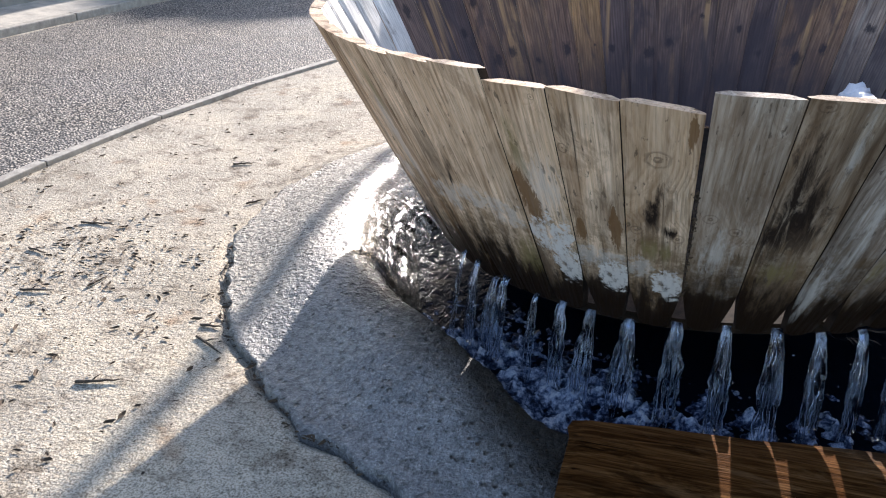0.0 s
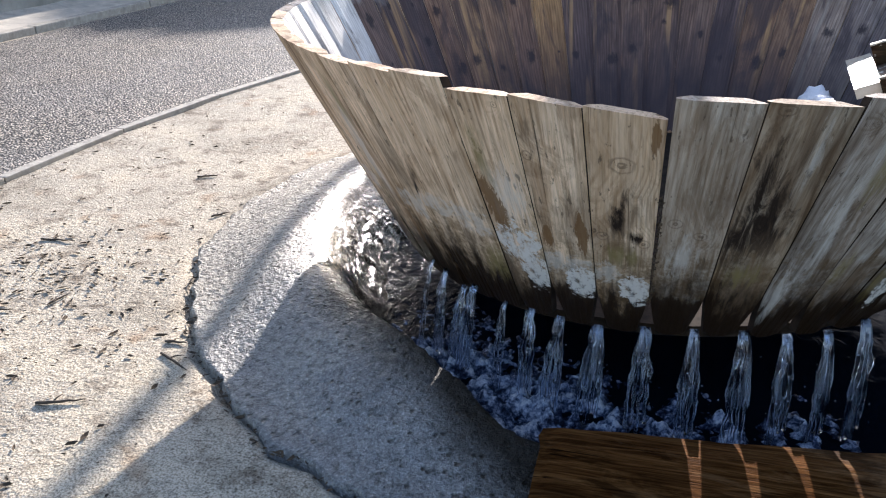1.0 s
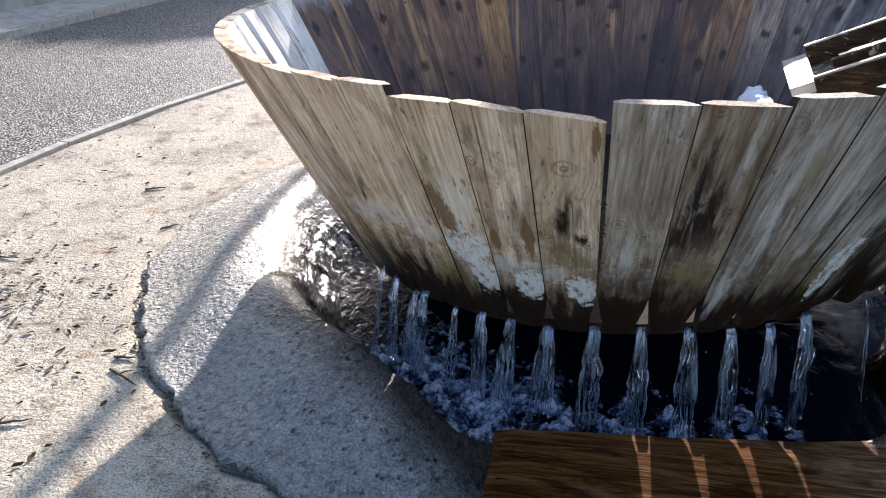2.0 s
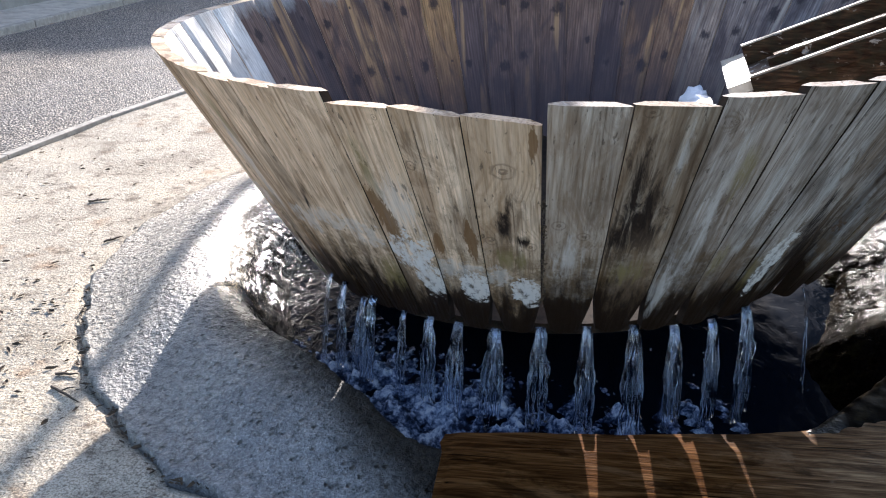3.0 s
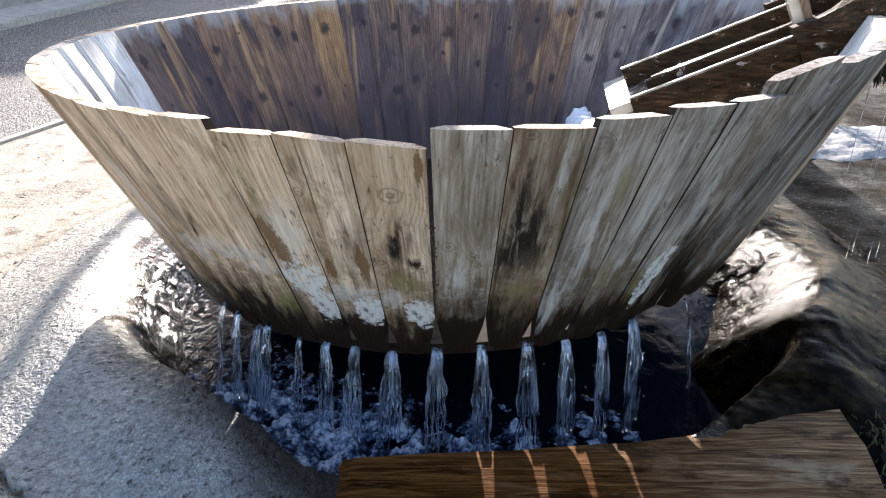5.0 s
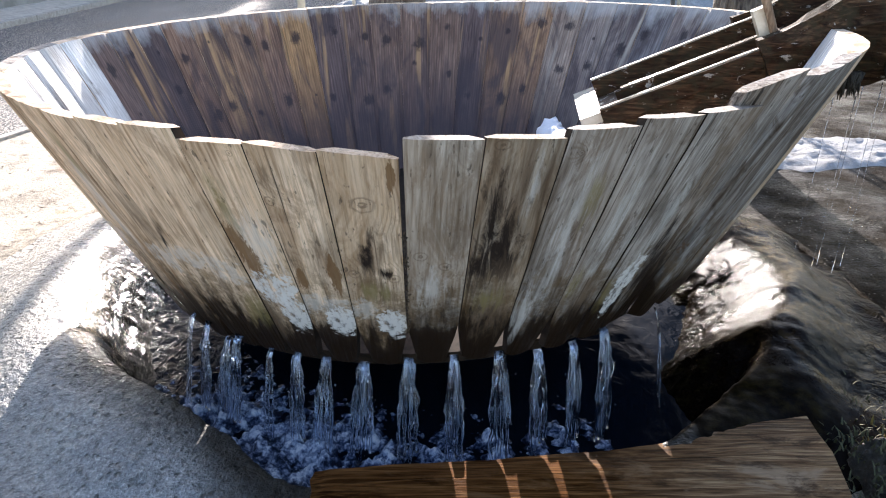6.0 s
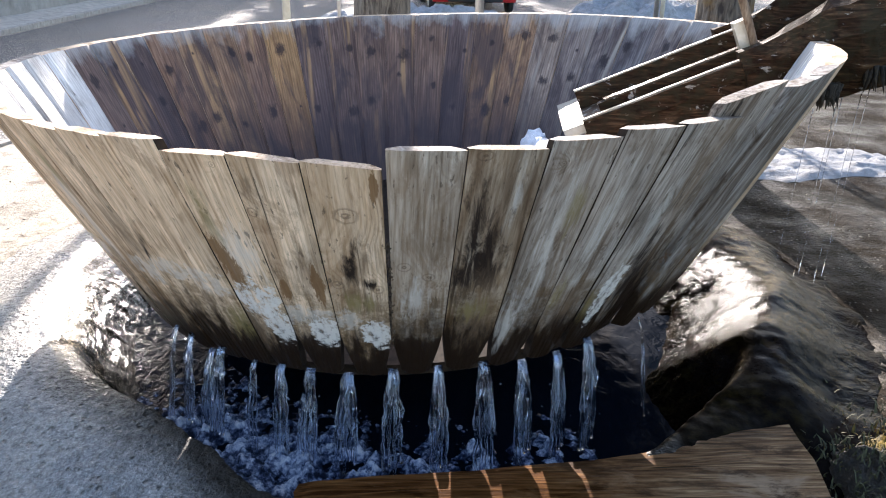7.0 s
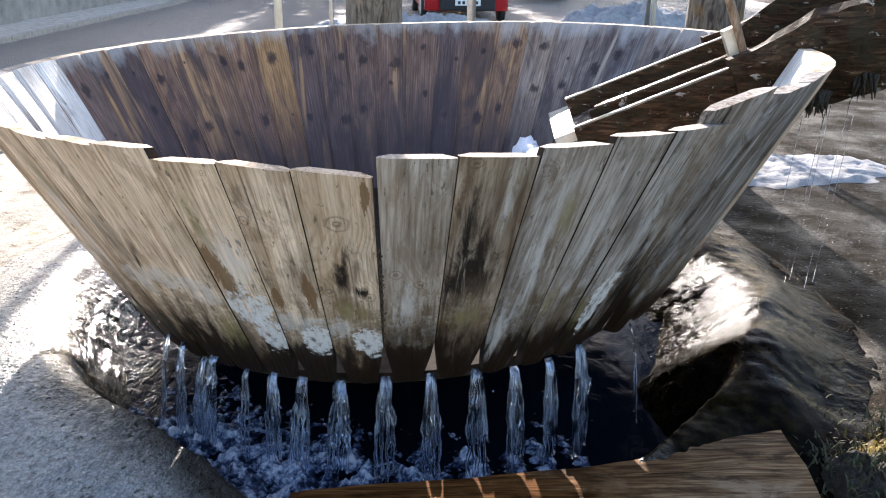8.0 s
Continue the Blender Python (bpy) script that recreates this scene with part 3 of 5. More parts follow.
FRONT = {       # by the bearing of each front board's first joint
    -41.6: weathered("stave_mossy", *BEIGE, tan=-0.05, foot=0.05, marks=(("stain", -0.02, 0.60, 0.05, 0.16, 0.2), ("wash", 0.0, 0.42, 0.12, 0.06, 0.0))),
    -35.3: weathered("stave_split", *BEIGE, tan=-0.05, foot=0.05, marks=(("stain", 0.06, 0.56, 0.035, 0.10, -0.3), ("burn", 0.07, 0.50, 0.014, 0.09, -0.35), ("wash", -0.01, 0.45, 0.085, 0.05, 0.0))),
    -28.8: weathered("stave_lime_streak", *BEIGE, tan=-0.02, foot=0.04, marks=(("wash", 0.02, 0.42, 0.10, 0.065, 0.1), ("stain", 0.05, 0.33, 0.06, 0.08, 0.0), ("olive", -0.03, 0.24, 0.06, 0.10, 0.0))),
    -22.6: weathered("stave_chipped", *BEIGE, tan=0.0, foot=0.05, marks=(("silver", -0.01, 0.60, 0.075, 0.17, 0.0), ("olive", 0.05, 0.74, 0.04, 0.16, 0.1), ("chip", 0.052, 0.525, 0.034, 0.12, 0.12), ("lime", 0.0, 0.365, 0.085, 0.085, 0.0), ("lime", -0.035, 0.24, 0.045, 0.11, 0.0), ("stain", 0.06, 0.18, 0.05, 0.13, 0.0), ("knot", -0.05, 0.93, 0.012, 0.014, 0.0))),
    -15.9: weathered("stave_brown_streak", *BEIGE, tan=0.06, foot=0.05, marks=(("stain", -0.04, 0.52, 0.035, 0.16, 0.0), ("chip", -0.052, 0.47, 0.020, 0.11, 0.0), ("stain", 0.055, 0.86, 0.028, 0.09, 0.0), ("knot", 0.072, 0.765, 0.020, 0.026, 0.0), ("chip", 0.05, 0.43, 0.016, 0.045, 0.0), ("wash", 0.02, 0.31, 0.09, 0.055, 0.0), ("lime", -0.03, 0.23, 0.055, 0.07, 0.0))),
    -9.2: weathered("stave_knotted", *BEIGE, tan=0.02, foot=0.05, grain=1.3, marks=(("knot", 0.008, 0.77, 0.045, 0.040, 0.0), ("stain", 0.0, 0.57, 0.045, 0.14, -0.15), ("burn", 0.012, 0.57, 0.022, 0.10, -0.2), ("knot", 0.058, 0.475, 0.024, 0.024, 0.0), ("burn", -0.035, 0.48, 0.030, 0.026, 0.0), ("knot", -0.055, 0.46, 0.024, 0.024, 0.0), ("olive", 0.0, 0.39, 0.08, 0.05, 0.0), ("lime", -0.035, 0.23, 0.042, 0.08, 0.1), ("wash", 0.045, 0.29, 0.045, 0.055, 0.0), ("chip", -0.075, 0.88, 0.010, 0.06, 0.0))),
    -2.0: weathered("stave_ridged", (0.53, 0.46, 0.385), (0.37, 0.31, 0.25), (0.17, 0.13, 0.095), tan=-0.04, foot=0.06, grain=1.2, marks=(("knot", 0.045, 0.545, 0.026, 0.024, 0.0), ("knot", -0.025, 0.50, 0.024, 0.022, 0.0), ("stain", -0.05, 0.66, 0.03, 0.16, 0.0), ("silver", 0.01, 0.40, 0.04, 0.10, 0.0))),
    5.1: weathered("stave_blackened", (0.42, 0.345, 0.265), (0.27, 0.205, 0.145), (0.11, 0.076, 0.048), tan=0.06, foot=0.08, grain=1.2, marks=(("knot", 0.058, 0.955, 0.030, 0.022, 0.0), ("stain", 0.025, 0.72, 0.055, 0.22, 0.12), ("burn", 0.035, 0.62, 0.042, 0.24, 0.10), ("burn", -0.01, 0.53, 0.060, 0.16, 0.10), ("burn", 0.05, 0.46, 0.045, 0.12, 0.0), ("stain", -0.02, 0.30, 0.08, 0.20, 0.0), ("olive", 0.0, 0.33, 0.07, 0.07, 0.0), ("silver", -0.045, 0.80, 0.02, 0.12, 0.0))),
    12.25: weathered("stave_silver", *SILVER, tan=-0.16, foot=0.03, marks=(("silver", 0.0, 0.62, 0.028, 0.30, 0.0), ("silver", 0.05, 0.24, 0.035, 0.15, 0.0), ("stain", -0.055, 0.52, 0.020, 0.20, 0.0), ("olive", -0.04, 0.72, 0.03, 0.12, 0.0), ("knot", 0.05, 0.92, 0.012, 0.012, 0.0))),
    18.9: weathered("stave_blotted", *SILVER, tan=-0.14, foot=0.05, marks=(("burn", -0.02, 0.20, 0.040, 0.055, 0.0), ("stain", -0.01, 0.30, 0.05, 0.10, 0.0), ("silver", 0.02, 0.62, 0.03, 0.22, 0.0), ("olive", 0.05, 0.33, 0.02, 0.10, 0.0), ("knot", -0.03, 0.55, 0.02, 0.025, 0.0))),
    # burn marks by the lapped joint paint its wet gap and the shadow in it
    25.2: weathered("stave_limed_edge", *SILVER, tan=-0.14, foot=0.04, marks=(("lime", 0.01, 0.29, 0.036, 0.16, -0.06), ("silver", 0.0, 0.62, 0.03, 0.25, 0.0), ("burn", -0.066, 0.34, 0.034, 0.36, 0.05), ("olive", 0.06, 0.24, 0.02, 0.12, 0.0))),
    30.2: weathered("stave_dark_gap_edge", *SILVER, tan=-0.1, foot=0.12, marks=(("burn", 0.02, 0.55, 0.080, 0.80, 0.20), ("burn", -0.03, 0.30, 0.060, 0.30, 0.1), ("burn", -0.01, 0.26, 0.08, 0.20, 0.0), ("stain", -0.03, 0.55, 0.05, 0.3, 0.0))),
}
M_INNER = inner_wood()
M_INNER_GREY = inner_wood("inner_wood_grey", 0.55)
# pale weathered boards; their whiteness also carries the sun on the lit side
M_PALE = weathered("weathered_sunlit_inside", (0.80, 0.76, 0.71), (0.68, 0.64, 0.59), (0.46, 0.42, 0.37), tan=-0.28, spec=0.6, sheen=0.32, foot=-0.05, marks=(("silver", 0.0, 0.70, 0.07, 0.35, 0.0),))
M_BEAM = wet_beam()
M_FLUME = timber("rotten_wood", (0.014, 0.007, 0.0035), (0.05, 0.025, 0.012), (0.15, 0.085, 0.042), gloss=0.7, moss=0.75, spec=0.12, fleck=0.75)
M_FRESH = timber("pale_cut_wood", (0.50, 0.40, 0.27), (0.66, 0.56, 0.42), (0.76, 0.68, 0.56), gloss=0.45)
M_DARKWET = plain("wet_dark_wood", (0.012, 0.009, 0.007), (0.04, 0.028, 0.02), 20, 0.9, 0.3, 0.004, Specular_IOR_Level=0.1)
M_CONCRETE = concrete()
M_GROUND = dusty_ground()
M_ASPHALT = asphalt()
M_KERB = plain("kerb_stone", (0.25, 0.225, 0.19), (0.46, 0.415, 0.345), 14, 0.85, 0.6, 0.006)
M_WALL = plain("old_render", (0.20, 0.19, 0.165), (0.36, 0.34, 0.30), 3.0, 0.9, 0.5, 0.02)
M_SOIL = plain("wet_soil", (0.018, 0.013, 0.008), (0.06, 0.043, 0.024), 22, 0.7, 0.8, 0.02)
M_MOSS = plain("moss", (0.02, 0.017, 0.006), (0.30, 0.20, 0.03), 26, 0.85, 0.9, 0.02)
M_LEAF = plain("dead_leaf", (0.03, 0.02, 0.012), (0.10, 0.062, 0.032), 20, 0.85)
M_TWIG = plain("twig_bark", (0.028, 0.02, 0.014), (0.09, 0.065, 0.045), 60, 0.85)
M_BARK = bark()
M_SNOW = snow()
M_WATER = water()
M_CLEAR = clear_water()
M_FROTH = froth()
M_STEEL = plain("galvanised_steel", (0.42, 0.43, 0.44), (0.62, 0.63, 0.64), 20, 0.4, 0.1, 0.001, Metallic=0.8)
M_CREAM = plain("cream_paint", (0.55, 0.50, 0.40), (0.70, 0.66, 0.56), 12, 0.6)
M_RED = plain("red_car_paint", (0.36, 0.012, 0.014), (0.44, 0.02, 0.02), 4, 0.25, 0.02, 0.001)
M_DARKCAR = plain("dark_car_paint", (0.02, 0.022, 0.025), (0.04, 0.042, 0.046), 4, 0.3, 0.02, 0.001)
M_RUBBER = plain("rubber", (0.015, 0.015, 0.015), (0.03, 0.03, 0.03), 30, 0.8)
M_GLASS = plain("car_glass", (0.01, 0.012, 0.014), (0.02, 0.022, 0.024), 3, 0.05, 0.0)
M_WHITE = plain("white_plate", (0.7, 0.7, 0.7), (0.8, 0.8, 0.8), 10, 0.4)
M_STRIP = plain("dusty_strip", (0.34, 0.305, 0.255), (0.56, 0.505, 0.42), 7, 0.85, 0.6, 0.01)


# ---- helpers of this scene ----
def part(name, bm, material, parent=None, label="", smooth=False):
    mesh = bpy.data.meshes.new(name)
    if smooth:
        for f in bm.faces:
            f.smooth = True
    bm.to_mesh(mesh)
    bm.free()
    for m in material if isinstance(material, (list, tuple)) else [material]:
        mesh.materials.append(m)
    ob = new(name, mesh)
    if parent is not None:
        ob.parent = parent
    if label:
        tagged(ob, label)
    return ob


def grid_faces(bm, rows, closed=False, mat=0):
    """Quads between rows of vertices."""
    made = []
    for a, b in zip(rows, rows[1:]):
        n = len(a)
        for i in range(n if closed else n - 1):
            f = bm.faces.new((a[i], a[(i + 1) % n], b[(i + 1) % n], b[i]))
            f.material_index = mat
            made.append(f)
    return made


def block(bm, size, m=Matrix.Identity(4), bevel=0.0, mat=0):
    before = set(bm.faces)
    r = bmesh.ops.create_cube(bm, size=1.0, matrix=m @ Matrix.Diagonal((*size, 1)))
    if bevel:
        edges = {e for v in r["verts"] for e in v.link_edges}
        bmesh.ops.bevel(bm, geom=list(edges), offset=bevel, segments=2, affect="EDGES", profile=0.6)
    for f in set(bm.faces) - before:
        f.material_index = mat
    return bm


def tube(bm, points, radii, sides=8, lump=0.0, cap=True):
    """A tapered tube along points, uneven by lump."""
    rows = []
    for i, (p, r) in enumerate(zip(points, radii)):
        p = Vector(p)
        d = (Vector(points[min(i + 1, len(points) - 1)]) - Vector(points[max(i - 1, 0)])).normalized()
        u = d.cross(Vector((0.31, 0.93, 0.17))).normalized()
        v = d.cross(u)
        row = []
        for k in range(sides):
            a = 2 * math.pi * k / sides
            w = u * math.cos(a) + v * math.sin(a)
            rr = r * (1 + lump * noise.noise(p * 7 + w * 1.7))
            row.append(bm.verts.new(p + w * rr))
        rows.append(row)
    grid_faces(bm, rows, True)
    if cap:
        bm.faces.new(rows[0][::-1]), bm.faces.new(rows[-1])
    return bm


def smoothstep(a, b, x):
    t = min(1.0, max(0.0, (x - a) / (b - a)))
    return t * t * (3 - 2 * t)


# ---- ground, pit and road ----
def apron_height(r, a):
    """Height of the concrete apron round the pit; a is the bearing from the camera's side, radians."""
    x, y = r * math.sin(a), -r * math.cos(a)
    b = math.degrees(math.atan2(math.sin(a), math.cos(a)))
    left, right = smoothstep(-33, -62, b), smoothstep(30, 60, b)
    if b > 150:
        left, right = smoothstep(150, 175, b), 1 - smoothstep(150, 175, b)
    side = max(left, right)
    wander = 0.025 * noise.noise(Vector((math.sin(a) * 1.5, math.cos(a) * 1.5, 3.0)))
    # crisp broken edge in front
    lip = 1.44 + wander + 0.06 * smoothstep(-36, -24, b) + 0.17 * smoothstep(-26, -11, b) - 0.13 * smoothstep(15, 43, b)
    lip += 0.010 * noise.noise(Vector((x * 9, y * 9, 4))) + 0.006 * noise.noise(Vector((x * 25, y * 25, 4)))
    front_drop = smoothstep(lip + 0.03, lip - 0.045, r)
    # rounded wet shoulder that sinks into the pit
    top = PIT + 0.085 + wander
    left_drop = min(1.0, max(0.0, (top - r) / 0.42)) ** 1.45
    # ridge of the wet mound on the flume side
    ridge = 1.50 + 0.06 * smoothstep(58, 72, b) + 0.20 * smoothstep(72, 92, b) + 0.18 * smoothstep(92, 118, b) + 0.05 * noise.noise(Vector((b * 0.09, 2.0, 5.0)))
    right_drop = min(1.0, max(0.0, (ridge + 0.06 - r) / (ridge - 0.98))) ** 1.35
    drop = front_drop * (1 - side) + left_drop * left + right_drop * right
    h = 0.012 + 0.085 * smoothstep(2.06, 1.62, r) + 0.05 * side * smoothstep(2.0, 1.6, r)
    h += 0.012 * noise.noise(Vector((x * 2.2, y * 2.2, 0))) + 0.006 * noise.noise(Vector((x * 7, y * 7, 1)))
    h += right * (0.05 * noise.noise(Vector((x * 2.6, y * 2.6, 8))) + 0.012 * noise.noise(Vector((x * 5, y * 5, 3))) + 0.005 * noise.noise(Vector((x * 19, y * 19, 3))))
    deep = smoothstep(0.10, 0.45, drop) * side
    flow = Vector((math.sin(a) * 11, math.cos(a) * 11, r * 16))
    ripple = 0.020 * noise.noise(flow) + 0.012 * noise.noise(flow * 2.3) + 0.006 * noise.noise(Vector((x * 38, y * 38, 6)))
    h += ripple * deep + 0.03 * (front_drop * (1 - side)) * noise.noise(Vector((x * 6, y * 6, 4)))
    h += 0.004 * (1 - side) * noise.noise(Vector((x * 26, y * 26, 9)))
    return h - 0.46 * drop


PIT, APRON = 1.46, 2.06


def edge_radius(a):
    return APRON + 0.05 * noise.noise(Vector((math.sin(a) * 5, math.cos(a) * 5, 7))) + 0.026 * noise.noise(Vector((math.sin(a) * 20, math.cos(a) * 20, 9))) + 0.010 * noise.noise(Vector((math.sin(a) * 60, math.cos(a) * 60, 12)))


def build_apron():
    bm = bmesh.new()
    count = 840
    radii = [0.0] + [0.5, 0.9] + [1.05 + 0.0125 * i for i in range(64)] + [1.86 + 0.025 * i for i in range(9)]
    rows = []
    for i, r in enumerate(radii[1:] + [APRON + 0.002, APRON]):
        row = []
        for k in range(count):
            a = 2 * math.pi * k / count
            e = edge_radius(a)
            rr = min(r, e - 0.004)
            z = apron_height(rr, a)
            if i >= len(radii) - 1:
                rr, z = e, (z - 0.012 if i == len(radii) - 1 else -0.07)
            row.append(bm.verts.new((rr * math.sin(a), -rr * math.cos(a), z)))
        rows.append(row)
    grid_faces(bm, rows, True)
    bm.faces.new(rows[0])
    bmesh.ops.recalc_face_normals(bm, faces=bm.faces)
    return tagged(part("concrete_apron", bm, M_CONCRETE, smooth=True), "grey grainy concrete apron with a wet pit under the tub", "pavement", kind="structure")


def build_ground():
    bm = bmesh.new()
    count = 420
    radii = [1.85, 2.0] + [2.12 + 0.03 * i * (1 + 0.02 * i) for i in range(60)] + [8, 12, 20, 40, 90, 250, 900, 3000]
    rows = []
    for i, r in enumerate(radii):
        row = []
        for k in range(count):
            a = 2 * math.pi * k / count
            gap = 0.040 + 0.040 * noise.noise(Vector((math.sin(a) * 9, math.cos(a) * 9, 2))) + 0.02 * noise.noise(Vector((math.sin(a) * 31, math.cos(a) * 31, 6)))
            rr = r if i != 2 else edge_radius(a) + max(0.006, gap)
            x, y = rr * math.sin(a), -rr * math.cos(a)
            z = -0.08 if i < 2 else 0.0
            deg = math.degrees(math.atan2(math.sin(a), math.cos(a)))
            shut = max(smoothstep(-82, -96, deg), smoothstep(10, 30, deg))
            if i == 2 and shut > 0:
                rr = edge_radius(a) + max(0.006, gap) * (1 - shut) - 0.03 * shut
                x, y = rr * math.sin(a), -rr * math.cos(a)
                z = 0.012 * shut
            if i >= 2 and r < 6:
                z += 0.008 * noise.noise(Vector((x * 1.6, y * 1.6, 5))) + 0.003 * noise.noise(Vector((x * 9, y * 9, 6)))
            row.append(bm.verts.new((x, y, z)))
        rows.append(row)
    grid_faces(bm, rows, True)
    bmesh.ops.recalc_face_normals(bm, faces=bm.faces)
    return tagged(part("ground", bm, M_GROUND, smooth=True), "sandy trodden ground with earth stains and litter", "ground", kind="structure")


def kerb_x(y):
    """The near edge of the road."""
    return -3.53 + 0.055 * max(0.0, y + 0.2) ** 1.9 if y < 3.2 else -3.53 + 0.055 * 3.4 ** 1.9 + (y - 3.2) * 0.02


def far_x(y):
    return -6.55 + 0.055 * max(0.0, y - 2.0) if y < 18 else -5.67


def build_road():
    bm = bmesh.new()
    rows = []
    ys = [-14 + 0.5 * i for i in range(80)] + [27, 30, 40, 60, 120]
    for y in ys:
        a, b = kerb_x(y) - 0.045, far_x(y) + 0.05
        if y > 8:
            a += min(1.0, (y - 8) / 3.0) * 14.0
        rows.append([bm.verts.new((b + (a - b) * k / 10, y, 0.006 + 0.02 * math.sin(math.pi * k / 10))) for k in range(11)])
    grid_faces(bm, rows)
    bmesh.ops.recalc_face_normals(bm, faces=bm.faces)
    tagged(part("road", bm, M_ASPHALT, smooth=True), "worn grey asphalt road with coarse grit", "road", kind="structure")
    # flush kerb stones
    kerb = tagged(new("kerb"), "narrow pale kerb stones along the road", "kerb", kind="structure")
    y = -4.0
    rnd = random.Random(4)
    while y < 7.5:
        step = 1.0
        x0, x1 = kerb_x(y), kerb_x(y + step)
        b = block(bmesh.new(), (0.068, math.hypot(step, x1 - x0) - 0.012, 0.10), bevel=0.008)
        ob = part("kerb_stone", b, M_KERB, kerb)
        ob.matrix_basis = pose((x0 + x1) / 2, y + step / 2, -0.022 + rnd.uniform(-0.006, 0.006), 0, 0, -math.degrees(math.atan2(x1 - x0, step)) + rnd.uniform(-0.5, 0.5))
        y += step
    far = tagged(new("kerb"), "raised concrete kerb on the road's other side", "kerb", kind="structure")
    y = -6.0
    while y < 26:
        step = 2.0
        x0, x1 = far_x(y), far_x(y + step)
        b = block(bmesh.new(), (0.12, math.hypot(step, x1 - x0) - 0.015, 0.20), bevel=0.015)
        ob = part("kerb_stone", b, M_KERB, far)
        ob.matrix_basis = pose((x0 + x1) / 2 - 0.08, y + step / 2, -0.02, 0, 0, -math.degrees(math.atan2(x1 - x0, step)))
        y += step
    bm = bmesh.new()
    rows = []
    for i in range(60):
        y = -8 + 0.6 * i
        rows.append([bm.verts.new((far_x(y) - 0.16 - 0.7 * k / 5, y, 0.07 + 0.05 * k / 5 + 0.03 * noise.noise(Vector((k, y * 2, 0))))) for k in range(6)])
    grid_faces(bm, rows)
    bmesh.ops.recalc_face_normals(bm, faces=bm.faces)
    tagged(part("verge", bm, M_STRIP, smooth=True), "pale dusty concrete strip below the wall", "verge", kind="structure")
    bm = bmesh.new()
    rows = []
    for i in range(40):
        y = -8 + 0.9 * i
        x = far_x(y) - 0.85
        rows.append([bm.verts.new((x + dx, y, z)) for dx, z in ((0, -0.1), (0, 0.5), (0.0, 1.1), (-0.04, 1.9), (-0.3, 1.9), (-0.3, -0.1))])
    grid_faces(bm, rows)
    bm.faces.new(rows[0]), bm.faces.new(rows[-1][::-1])
    bmesh.ops.recalc_face_normals(bm, faces=bm.faces)
    tagged(part("boundary_wall", bm, M_WALL), "stained grey rendered wall beside the road", "wall", kind="structure")


build_apron()
build_ground()
build_road()


# ---- the tub ----
FOOT, SLOPE = 1.068, 0.546            # outer radius at z = 0 and its growth with height
JOINTS = [-61.3, -54.5, -48.0, -41.6, -35.3, -28.8, -22.6, -15.9, -9.2, -2.0, 5.1, 12.25, 18.9, 25.2, 32.6, 38.6, 44.6]
TOPS = [1.069, 1.070, 1.069, 1.066, 1.075, 1.085, 1.058, 1.06, 1.05, 1.10, 1.10, 1.12, 1.137, 1.14, 1.19, 1.206]
LEANS = {-22.6: -0.003, -15.9: 0.007, -9.2: 0.010}      # boards whose tops slope
n_rest = 38
JOINTS += [44.6 + (298.7 - 44.6) * (i + 1) / n_rest for i in range(n_rest)]


def rim_height(a):
    h = 1.128 + 0.070 * math.sin(a) - 0.012 * max(0.0, -math.cos(a))
    if 0.5 < a < 1.5:
        h += 0.036 * smoothstep(78, 44, math.degrees(a))
    return h


def rim_inset(deg):
    """How far the rim is drawn in on the flume side."""
    return 0.034 * smoothstep(36, 56, deg) * smoothstep(88, 68, deg)


def foot_height(a):
    return 0.225 + 0.062 * math.sin(a) + 0.012 * noise.noise(Vector((a * 4, 0, 0)))


